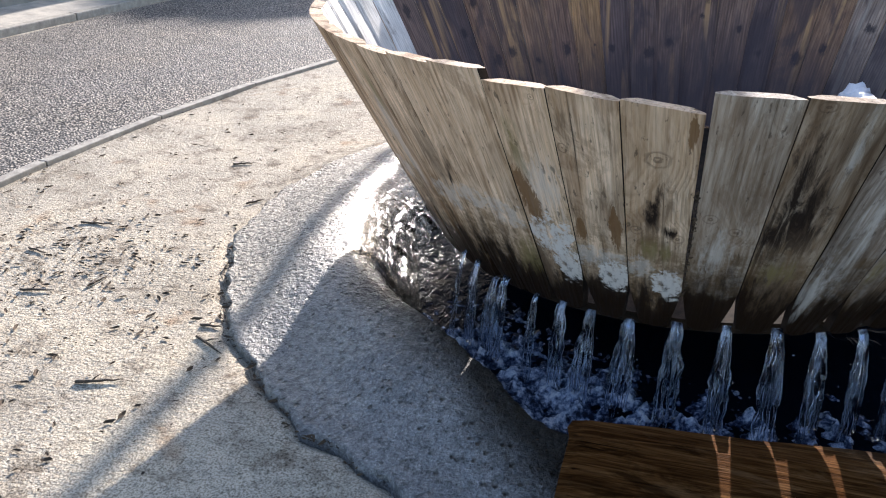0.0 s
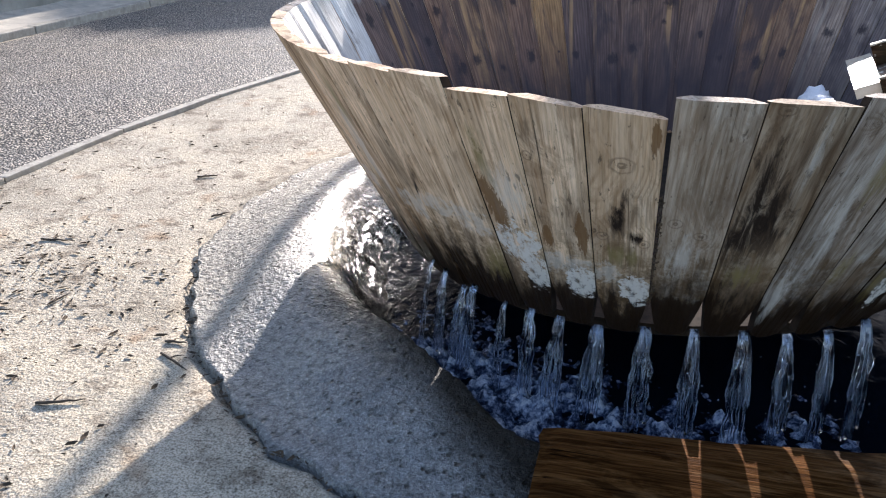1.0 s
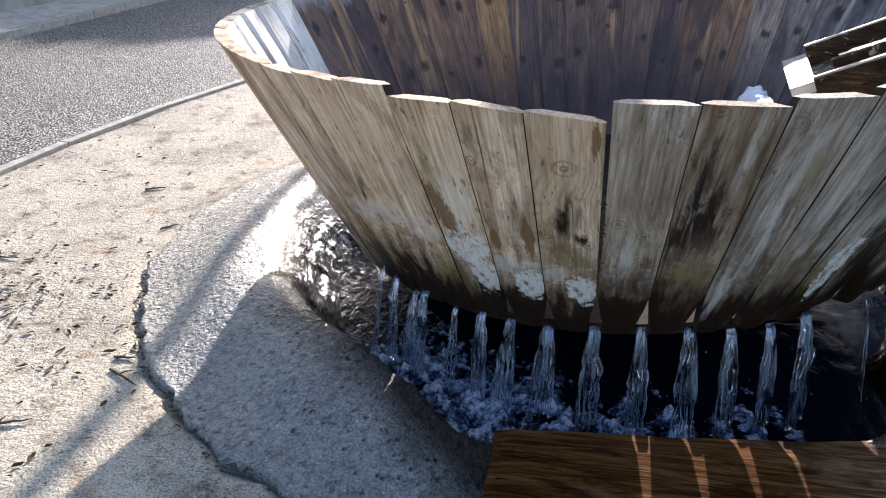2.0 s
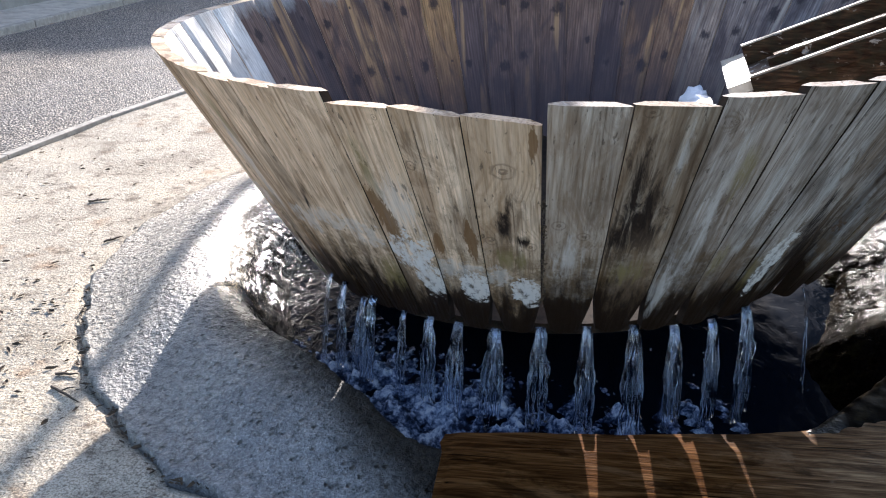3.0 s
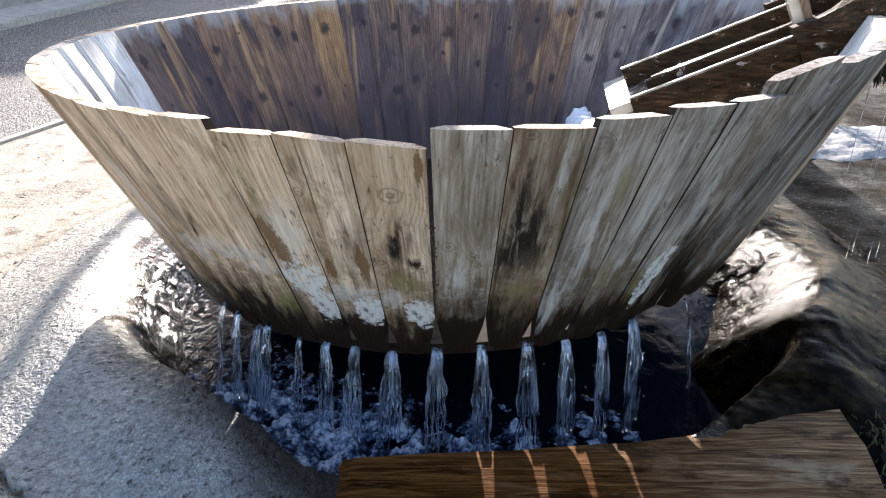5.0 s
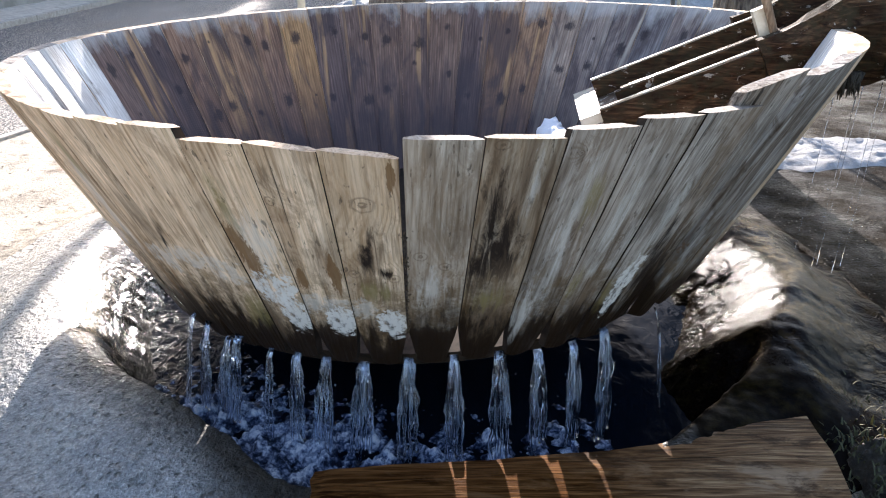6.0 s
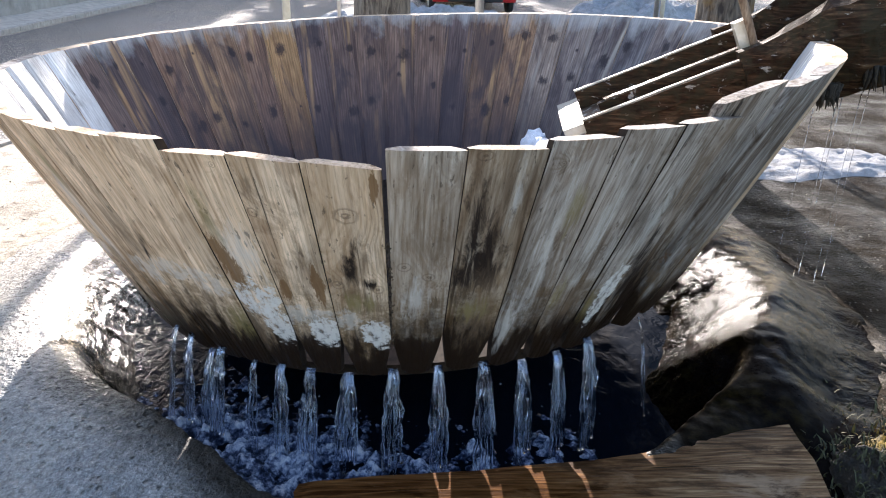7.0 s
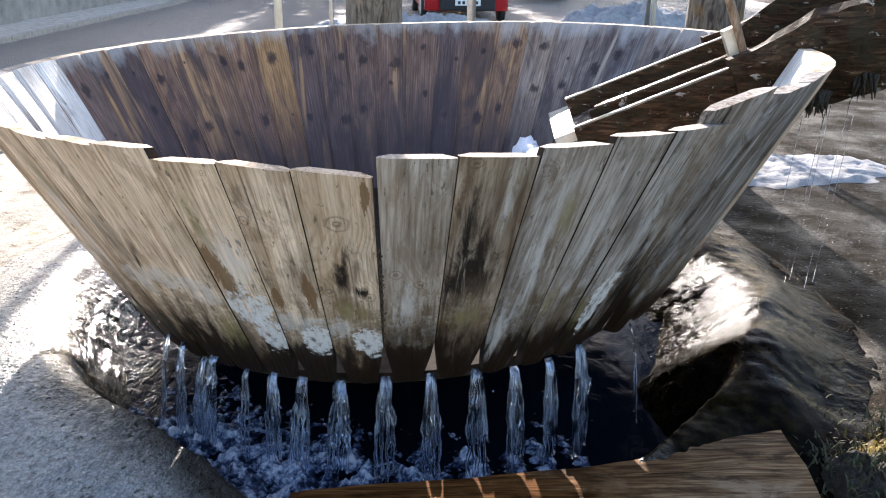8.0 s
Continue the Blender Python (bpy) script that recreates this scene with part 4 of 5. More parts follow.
def stave(a0, a1, top, foot, seed, wedge, slit0=0.0, slit1=0.0, lean=None, inset=(0.0, 0.0)):
    """One slanting board between two bearings, in its own axes: x across, y outwards, z up the board."""
    rnd = random.Random(seed)
    mid = (a0 + a1) / 2
    half = math.sin((a1 - a0) / 2)
    length = math.hypot(1, SLOPE)
    thick = 0.046
    rows_out, rows_in = [], []
    bm = bmesh.new()
    levels, across = 14, 6
    sag = rnd.uniform(-0.006, 0.006)
    twist = rnd.uniform(-0.004, 0.004) if lean is None else 0.0
    slant = rnd.uniform(-0.006, 0.006) if lean is None else lean
    for i in range(levels + 1):
        t = i / levels
        ro, ri = [], []
        for k in range(across + 1):
            s = 2 * k / across - 1
            z0 = foot + (1 - abs(s) ** 3) * -0.012 + 0.008 * noise.noise(Vector((seed, s * 2, 1)))
            z1 = top - 0.006 + slant * s + 0.004 * noise.noise(Vector((seed, s * 3, 5)))
            z = z0 + (z1 - z0) * t
            r = FOOT + SLOPE * z
            open_foot = wedge[0] if s > 0 else wedge[1]
            gap = (0.0018 if open_foot else 0.0022 if math.cos(mid) > -0.2 else 0.0011 if math.cos(mid) > -0.95 else 0.0) + 0.026 * open_foot * max(0.0, 1 - (z - foot) / (0.16 if open_foot > 0.7 else 0.07))
            gap += (slit0 if s > 0 else slit1) * smoothstep(0.3, 0.75, z)
            w = (r * half - gap) * s
            edge = 0.003 if abs(s) == 1 else 0.0
            cap = 0.0012 if t in (0, 1) else 0.0
            bend = 0.003 * noise.noise(Vector((seed * 3.1, s, z * 3))) + twist * s * t + sag * t * (1 - t) - (inset[1] + (inset[0] - inset[1]) * (s + 1) / 2) * t * t
            zl = (z - foot) * length
            ro.append(bm.verts.new((w, -edge - cap + bend, zl)))
            ri.append(bm.verts.new((w * (r - thick) / r, -thick + 3 * edge + cap + bend, zl - thick * SLOPE)))
        rows_out.append(ro), rows_in.append(ri)
    grid_faces(bm, rows_out, mat=0)
    grid_faces(bm, [r[::-1] for r in rows_in], mat=1)
    for ro, ri, so, si in zip(rows_out, rows_in, rows_out[1:], rows_in[1:]):
        bm.faces.new((ro[0], so[0], si[0], ri[0])).material_index = 2
        bm.faces.new((ro[-1], ri[-1], si[-1], so[-1])).material_index = 2
    for ro, ri, flip in ((rows_out[0], rows_in[0], False), (rows_out[-1], rows_in[-1], True)):
        for k in range(across):
            q = (ro[k], ro[k + 1], ri[k + 1], ri[k])
            bm.faces.new(q[::-1] if flip else q)
    bmesh.ops.recalc_face_normals(bm, faces=bm.faces)
    r0 = (FOOT + SLOPE * foot) * math.cos((a1 - a0) / 2)
    m = Matrix.Translation((r0 * math.sin(mid), -r0 * math.cos(mid), foot)) @ Matrix.Rotation(mid + math.pi, 4, "Z")
    return bm, m @ Matrix.Rotation(-math.atan(SLOPE), 4, "X")


def foot_gap(joint):
    """How far a joint gapes at its foot."""
    if not -50 < joint < 50:
        return 0.0
    return 0.85 if joint == -35.3 else 0.12 if joint < -28 else 0.45 if joint < -20 else 0.75 if joint > 20 else 1.0


def build_tub():
    tub = tagged(new("wooden_tub"), "large round tub of weathered grey slanting boards, leaking water", "tub")
    looks = {-61.3: M_TAN, -54.5: M_LIME, -48.0: M_GREY, 38.6: M_BLUE, **FRONT}
    rnd = random.Random(11)
    for i, (d0, d1) in enumerate(zip(JOINTS, JOINTS[1:])):
        a0, a1 = radians(d0), radians(d1)
        if d0 == 32.6:           # this board laps behind its neighbour
            d0 = 30.2
            a0 = radians(d0)
        mid = (a0 + a1) / 2
        front = i < len(TOPS)
        top = TOPS[i] if front and d0 < 30 else rim_height(mid) + rnd.uniform(-0.0015, 0.0015)
        lean = None if -31 < d0 < 30 else 0.0 if d0 < -31 else (rim_height(a0) - rim_height(a1)) / 2
        if d0 in LEANS:
            lean = LEANS[d0]
        if d0 == 30.2:
            top, lean = top - 0.018, lean - 0.018
        if 84 < math.degrees(mid) < 104:
            top = 0.99
        mat = looks.get(d0) or rnd.choice([M_GREY, M_BLUE, M_LIME])
        bm, m = stave(a0, a1, top, foot_height(mid), i + 1, (foot_gap(d0), foot_gap(d1)), 0.006 if d0 == -2.0 else 0.0, 0.003 if d1 == -2.0 else 0.0, lean, (rim_inset(d0), rim_inset(d1)))
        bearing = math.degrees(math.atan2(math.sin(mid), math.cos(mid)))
        # the pale inside starts where the sun begins to strike the boards
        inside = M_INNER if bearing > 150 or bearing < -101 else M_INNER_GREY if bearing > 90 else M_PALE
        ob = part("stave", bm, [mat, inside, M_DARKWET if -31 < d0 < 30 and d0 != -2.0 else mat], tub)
        ob.matrix_basis = m @ pose(0, -0.030 if d0 == 30.2 else 0.0, 0)
    bm = bmesh.new()
    bmesh.ops.create_cone(bm, cap_ends=True, segments=64, radius1=1.10, radius2=1.12, depth=0.05, matrix=pose(0, 0, 0.19, 0, -2.6, 0))
    part("tub_floor", bm, M_DARKWET, tub)
    bm = bmesh.new()
    bmesh.ops.create_cone(bm, cap_ends=True, segments=24, radius1=0.55, radius2=0.5, depth=0.56, matrix=pose(0, 0, -0.11))
    tagged(part("plinth", bm, M_CONCRETE), "dark concrete plinth under the tub", "plinth", kind="structure")


build_tub()


def build_debris():
    """Leaf scraps lodged in the open joint of the tub."""
    rnd = random.Random(5)
    bm = bmesh.new()
    a = radians(-1.85)
    out, along = Vector((math.sin(a), -math.cos(a), 0)), Vector((math.cos(a), math.sin(a), 0))
    for i in range(150):
        z = rnd.uniform(0.36, 0.80)
        c = out * (FOOT + SLOPE * z - rnd.uniform(-0.003, 0.02)) + along * rnd.uniform(-0.006, 0.007) + Vector((0, 0, z))
        turn = Euler((rnd.uniform(0, 6), rnd.uniform(0, 6), rnd.uniform(0, 6))).to_matrix()
        s = rnd.uniform(0.004, 0.009)
        ring = [bm.verts.new(c + turn @ (Vector(p) * s)) for p in ((-1.3, 0, 0.2), (0, 0.6, 0), (1.3, 0, 0.3), (0, -0.6, 0))]
        bm.faces.new(ring)
    tagged(part("lodged_debris", bm, M_LEAF), "dark leaf scraps lodged in the tub's open joint", "litter", kind="stuff")


# ---- flume ----
def wet_board():
    """Brown boards with frosty patches, wet and shining."""
    n = Nodes("wet_brown_board")
    vec, fine, rings, broad = board_grain(n, 0, False)
    col = n.ramp(rings, (0.3, (0.035, 0.02, 0.011)), (0.6, (0.12, 0.07, 0.04)))
    col = n.mix(n.ramp(n.noise(26, 4, 0.6), (0.60, 0.0), (0.66, 0.85)), col, (0.62, 0.58, 0.52))
    n.bump(fine, 0.4, 0.003)
    return n.done(col, n.ramp(broad, (0.35, 0.42), (0.65, 0.7)), Specular_IOR_Level=0.3)


M_FLOORING = wet_board()
FSLOPE = math.atan(0.44)
FLUME = Matrix.Translation((0.783, 0.0, 0.800)) @ Matrix.Rotation(radians(-7), 4, "Z") @ Matrix.Rotation(-FSLOPE, 4, "Y")      # x up the flume, z off its floor


def rough_block(name, size, m, mat, parent, lump, seed, cuts=(14, 4, 4), label=""):
    """A worn timber: a finely cut block pushed about by noise."""
    bm = bmesh.new()
    nx, ny, nz = cuts
    grid = {}

    def at(i, j, k):
        if (i, j, k) not in grid:
            p = Vector((size[0] * (i / nx - 0.5), size[1] * (j / ny - 0.5), size[2] * (k / nz - 0.5)))
            q = p * 6 + Vector((seed * 3.7, seed, 0))
            p += lump * Vector((0.3 * noise.noise(q), noise.noise(q + Vector((9, 0, 0))), noise.noise(q + Vector((0, 9, 0)))))
            grid[i, j, k] = bm.verts.new(m @ p)
        return grid[i, j, k]

    for u, v, w, nu, nv, nw in ((0, 1, 2, nx, ny, nz), (1, 2, 0, ny, nz, nx), (2, 0, 1, nz, nx, ny)):
        for a in range(nu):
            for b in range(nv):
                for c in (0, nw):
                    q = []
                    for da, db in ((0, 0), (1, 0), (1, 1), (0, 1)):
                        idx = [0, 0, 0]
                        idx[u], idx[v], idx[w] = a + da, b + db, c
                        q.append(at(*idx))
                    bm.faces.new(q if c else q[::-1])
    bmesh.ops.recalc_face_normals(bm, faces=bm.faces)
    return part(name, bm, mat, parent, label)


def build_flume():
    flume = tagged(new("water_flume"), "dark rotten wooden flume with shining wet floor, pouring into the tub", "flume")
    rough_block("floor_board", (0.90, 0.34, 0.05), FLUME @ pose(0.44, 0.175, -0.027), M_FLOORING, flume, 0.005, 1, (18, 6, 2), "wet brown floor boards with frosty patches")
    rough_block("side_beam", (0.86, 0.05, 0.13), FLUME @ pose(0.43, 0.028, -0.118), M_FLUME, flume, 0.010, 2, (18, 3, 4))
    rough_block("side_wall", (0.84, 0.045, 0.085), FLUME @ pose(0.43, 0.335, 0.042), M_FLUME, flume, 0.004, 3, (18, 3, 3))
    rough_block("wall_cap", (0.84, 0.02, 0.008), FLUME @ pose(0.43, 0.33, 0.088), M_FRESH, flume, 0.002, 4, (14, 2, 1), "pale worn top edge")
    rough_block("near_wall", (0.86, 0.045, 0.075), FLUME @ pose(0.43, 0.000, -0.024), M_FLUME, flume, 0.005, 9, (18, 2, 2))
    rough_block("edge_strip", (0.84, 0.018, 0.008), FLUME @ pose(0.42, 0.004, 0.016), M_FRESH, flume, 0.002, 5, (14, 1, 1), "pale worn edge")
    rough_block("inner_rail", (0.74, 0.055, 0.04), FLUME @ pose(0.46, 0.150, 0.014), M_FLUME, flume, 0.004, 11, (16, 2, 2))
    rough_block("running_water", (0.66, 0.040, 0.008), FLUME @ pose(0.45, 0.148, 0.038), M_SHEEN, flume, 0.002, 6, (20, 3, 1), "shining trickle of water")
    rough_block("spout_board", (0.105, 0.58, 0.045), FLUME @ pose(-0.042, 0.29, -0.018), M_SPOUT, flume, 0.003, 7, (4, 8, 2), "pale wet spout board")
    rough_block("cross_piece", (0.075, 0.05, 0.16), FLUME @ pose(0.768, 0.10, 0.08), M_SPOUT, flume, 0.004, 8, (3, 6, 2), "pale wooden cross piece")
    bm = bmesh.new()
    foot, tip = Vector((1.503, -0.03, 1.116)), (1.322, -0.03, 1.541)
    tube(bm, [foot.lerp(Vector(tip), t) for t in (0, 0.2, 0.45, 0.7, 1)], [0.019, 0.018, 0.019, 0.016, 0.017], 9, 0.25)
    part("stay_stick", bm, M_BARKLESS, flume, "upright weathered stick", True)
    # the hollow log that feeds the boards
    bm = bmesh.new()
    rows = []
    for i in range(46):
        t = i / 45
        x = 0.70 + 2.6 * t
        row = []
        prof = [(-0.02, 0.055), (0.03, 0.06), (0.06, -0.03), (0.20, -0.07), (0.34, -0.03), (0.37, 0.10), (0.43, 0.10), (0.46, -0.06), (0.38, -0.20), (0.20, -0.27), (0.06, -0.25), (-0.03, -0.15), (-0.055, -0.03)]
        grow = smoothstep(0.0, 0.25, t)
        for y, z in prof:
            q = Vector((x * 5, y * 9, z * 9))
            ragged = 0.020 + 0.028 * grow
            dz = ragged * noise.noise(q) + 0.5 * ragged * noise.noise(q * 2.7)
            low = min(0.0, z + 0.05)
            up = 0.045 * grow if z > 0.04 else 0.0
            row.append(bm.verts.new(FLUME @ Vector((x, y + ragged * noise.noise(q + Vector((0, 7, 3))), z + low * 0.35 * grow * (1 + 0.8 * noise.noise(Vector((x * 3, 1, 1)))) + up + dz))))
        rows.append(row)
    grid_faces(bm, rows, True)
    bm.faces.new(rows[0][::-1]), bm.faces.new(rows[-1])
    bmesh.ops.recalc_face_normals(bm, faces=bm.faces)
    part("hollow_log", bm, M_FLUME, flume, "dark rotten hollow log")
    # wet moss rags under the log
    rnd = random.Random(3)
    for i in range(20):
        bm = bmesh.new()
        p = FLUME @ Vector((rnd.uniform(0.95, 1.65), rnd.uniform(-0.03, 0.25), -0.25 - 0.03 * rnd.random()))
        for k in range(16):
            q = p + Vector((rnd.gauss(0, 0.022), rnd.gauss(0, 0.022), 0.06))
            n = rnd.uniform(0.06, 0.12)
            sway = Vector((rnd.uniform(-0.02, 0.02), rnd.uniform(-0.02, 0.02), 0))
            tube(bm, [q, q + sway * 0.4 - Vector((0, 0, n * 0.5)), q + sway - Vector((0, 0, n))], [0.011, 0.007, 0.0015], 5, 0.8)
        part("moss_rag", bm, M_SOIL, flume, "dark wet moss", True)
    # the support outside the tub
    bm = bmesh.new()
    tube(bm, [(3.0, 0.25, -0.05), (3.0, 0.25, 0.6), (3.0, 0.25, 1.42)], [0.09, 0.085, 0.08], 10, 0.2)
    part("prop", bm, M_FLUME, flume)


M_BARKLESS = timber("bare_stick", (0.16, 0.10, 0.06), (0.28, 0.19, 0.12), (0.40, 0.30, 0.21), along=2, gloss=0.7, seed=False)
M_SPOUT = plain("wet_pale_wood", (0.45, 0.38, 0.28), (0.60, 0.53, 0.42), 18, 0.16, 0.15, 0.002)
M_SHEEN = plain("running_water_film", (0.05, 0.04, 0.03), (0.09, 0.07, 0.05), 30, 0.13, 0.35, 0.004)
build_flume()


# ---- beam ----
def build_beam():
    bm = bmesh.new()
    rows = []
    a, b = Vector((-0.307, -1.577, 0)), Vector((1.225, -1.40, 0))
    prof = ((0.03, -0.12), (0.01, 0.0), (0.0, 0.075), (-0.012, 0.092), (-0.06, 0.098), (-0.11, 0.106), (-0.125, 0.110), (-0.25, 0.106), (-0.38, 0.10), (-0.40, 0.08), (-0.40, -0.10))
    for i in range(81):
        t = i / 80
        p = a.lerp(b, t)
        back = 0.105 * smoothstep(0.55, 1.0, t) + 0.006 * noise.noise(Vector((t * 14, 0, 3)))
        chip = 0.006 * smoothstep(0.03, 0.0, t)
        row = []
        for dy, z in prof:
            q = Vector((t * 7, dy * 14, z * 14))
            w = 0.004 * noise.noise(q) + 0.002 * noise.noise(Vector((t * 3, dy * 60, z * 60)))
            k = 1.0 if dy > -0.05 else 0.55 if dy > -0.12 else 0.0
            row.append(bm.verts.new((p.x + 0.18 * (dy + 0.2) * t - (0.02 if i == 0 else 0) * noise.noise(q * 2), p.y + dy + back * k + w, z + w - chip * (z > 0))))
        rows.append(row)
    grid_faces(bm, rows, True)
    bm.faces.new(rows[0][::-1]), bm.faces.new(rows[-1])
    bmesh.ops.recalc_face_normals(bm, faces=bm.faces)
    tagged(part("timber_beam", bm, M_BEAM), "wet brown timber beam lying across the pit's edge", "beam")


build_beam()


# ---- water ----
WATER_Z = -0.145
bm = bmesh.new()
rows = []
for i in range(1, 61):
    r = 0.3 + 1.42 * i / 60
    row = []
    for k in range(260):
        a = 2 * math.pi * k / 260
        x, y = r * math.sin(a), -r * math.cos(a)
        row.append(bm.verts.new((x, y, WATER_Z + 0.003 * noise.noise(Vector((x * 9, y * 9, 2))) + 0.0012 * noise.noise(Vector((x * 23, y * 23, 5))))))
    rows.append(row)
grid_faces(bm, rows, True)
bmesh.ops.recalc_face_normals(bm, faces=bm.faces)
tagged(part("pit_water", bm, M_WATER, smooth=True), "dark rippled water in the pit", "water", kind="structure")

FALLS = [(-42.5, 0.6, 0.06), (-39.0, 1.0, 0.05), (-35.3, 1.0, 0.0), (-32.0, 1.25, 0.03), (-25.6, 0.75, 0.0), (-20.4, 1.05, 0.0), (-15.3, 1.3, 0.0), (-9.0, 1.5, 0.0), (-2.0, 1.35, 0.02), (4.9, 1.15, 0.02),
         (12.0, 1.35, 0.02), (18.6, 1.2, 0.0), (25.0, 1.1, 0.0), (30.5, 1.3, 0.02), (44.0, 0.35, 0.0)]


def build_fall(deg, width, rise, seed):
    """One thin fall of clear water: twisted strands and stray drops."""
    rnd = random.Random(seed)
    a = radians(deg)
    z0 = foot_height(a) + 0.008 + rise
    r0 = FOOT + SLOPE * z0 + 0.004
    out, along = Vector((math.sin(a), -math.cos(a), 0)), Vector((math.cos(a), math.sin(a), 0))
    bm = bmesh.new()
    lean = rnd.uniform(-0.02, 0.02)
    strands = 2 + int(width * 2.2)
    for s in range(strands):
        side = (s / max(1, strands - 1) - 0.5) * 2
        pts, rad = [], []
        length = rnd.uniform(0.82, 1.0)
        for i in range(23):
            t = i / 22 * length
            drop = (z0 - WATER_Z + 0.01) * t
            spread = (0.006 + 0.0155 * math.sin(min(1.0, t * 1.6) * math.pi * 0.55)) * width
            wob = 0.008 * noise.noise(Vector((seed, s * 3, t * 7))) + 0.003 * noise.noise(Vector((seed, s * 5, t * 19)))
            p = out * (r0 + 0.060 * math.sqrt(t)) + along * (side * spread + wob + lean * t)
            pts.append(Vector((p.x, p.y, z0 - drop + 0.004 * noise.noise(Vector((seed, s, t * 9))))))
            rad.append(max(0.0012, (0.0062 if t < 0.6 else 0.0046) * min(width, 1.2) * (1 + 0.75 * noise.noise(Vector((seed * 2, s * 4, t * 8))) + 0.3 * noise.noise(Vector((seed, s, t * 30))))))
        tube(bm, pts, rad, 7, 0.5)
    for d in range(int(10 * width)):
        t = rnd.uniform(0.2, 1.0)
        p = out * (r0 + 0.06 * math.sqrt(t) + rnd.uniform(-0.02, 0.03)) + along * rnd.gauss(0, 0.035)
        bmesh.ops.create_icosphere(bm, subdivisions=1, radius=rnd.uniform(0.0015, 0.0035), matrix=Matrix.Translation((p.x, p.y, z0 - (z0 - WATER_Z) * t)))
    ob = part("water_fall", bm, M_CLEAR, smooth=True)
    tagged(ob, "thin clear fall of water from a gap between boards", "water", "falls round the tub")


for i, (deg, width, rise) in enumerate(FALLS):
    build_fall(deg, width, rise, i + 1)


def build_froth():
    """Broken foam where the falls land: ragged sheets and heaps."""
    bm = bmesh.new()
    na, nr = 320, 90
    vs = {}
    for i in range(na + 1):
        a = radians(-58 + 104 * i / na)
        for j in range(nr + 1):
            r = 0.88 + 0.74 * j / nr
            x, y = r * math.sin(a), -r * math.cos(a)
            near = min(abs(math.degrees(a) - f[0]) / (2.2 + f[1] * 1.6) + abs(r - 1.22) / 0.20 for f in FALLS[:-1])
            heap = max(0.0, 1 - near * 0.6)
            lace = noise.noise(Vector((x * 10, y * 10, 1))) * 0.45 + noise.noise(Vector((x * 24, y * 24, 3))) * 0.5 + noise.noise(Vector((x * 52, y * 52, 6))) * 0.55
            h = -0.016 + 0.010 * smoothstep(5, -25, math.degrees(a)) + 0.095 * heap * (0.6 + 0.9 * noise.noise(Vector((x * 13, y * 13, 7)))) + 0.035 * lace - 0.024 * smoothstep(-8, 35, math.degrees(a))
            h += 0.03 * smoothstep(-8, -14, math.degrees(a)) * smoothstep(1.28, 1.42, r) * max(0.0, noise.noise(Vector((x * 6, y * 6, 11))) + 0.3)
            h = h * (0.75 + 0.5 * noise.noise(Vector((x * 31, y * 31, 15)))) + 0.012 * noise.noise(Vector((x * 44, y * 44, 8)))
            vs[i, j] = bm.verts.new((x, y, WATER_Z + h))
    for i in range(na):
        for j in range(nr):
            bm.faces.new((vs[i, j], vs[i + 1, j], vs[i + 1, j + 1], vs[i, j + 1]))
    bmesh.ops.recalc_face_normals(bm, faces=bm.faces)
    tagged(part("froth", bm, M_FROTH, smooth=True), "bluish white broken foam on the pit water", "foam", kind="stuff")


build_froth()

# the jet below the spout
bm = bmesh.new()
rows = []
for i in range(20):
    t = i / 19
    row = []
    for k in range(26):
        u = k / 12.5 - 1
        q = Vector((u * 3, t * 5, 2))
        row.append(bm.verts.new((0.665 - 0.13 * math.sqrt(t) - 0.02 * t + 0.02 * noise.noise(q), 0.26 + 0.22 * u * (1 + 0.2 * t), 0.675 - 0.38 * t * t - 0.09 * t + 0.018 * noise.noise(q * 2))))
    rows.append(row)
grid_faces(bm, rows)
bmesh.ops.recalc_face_normals(bm, faces=bm.faces)
jet = part("water_jet", bm, M_FROTH, smooth=True)
thick = jet.modifiers.new("thickness", "SOLIDIFY")
thick.thickness = 0.03
tagged(jet, "white water pouring from the flume into the tub", "water")


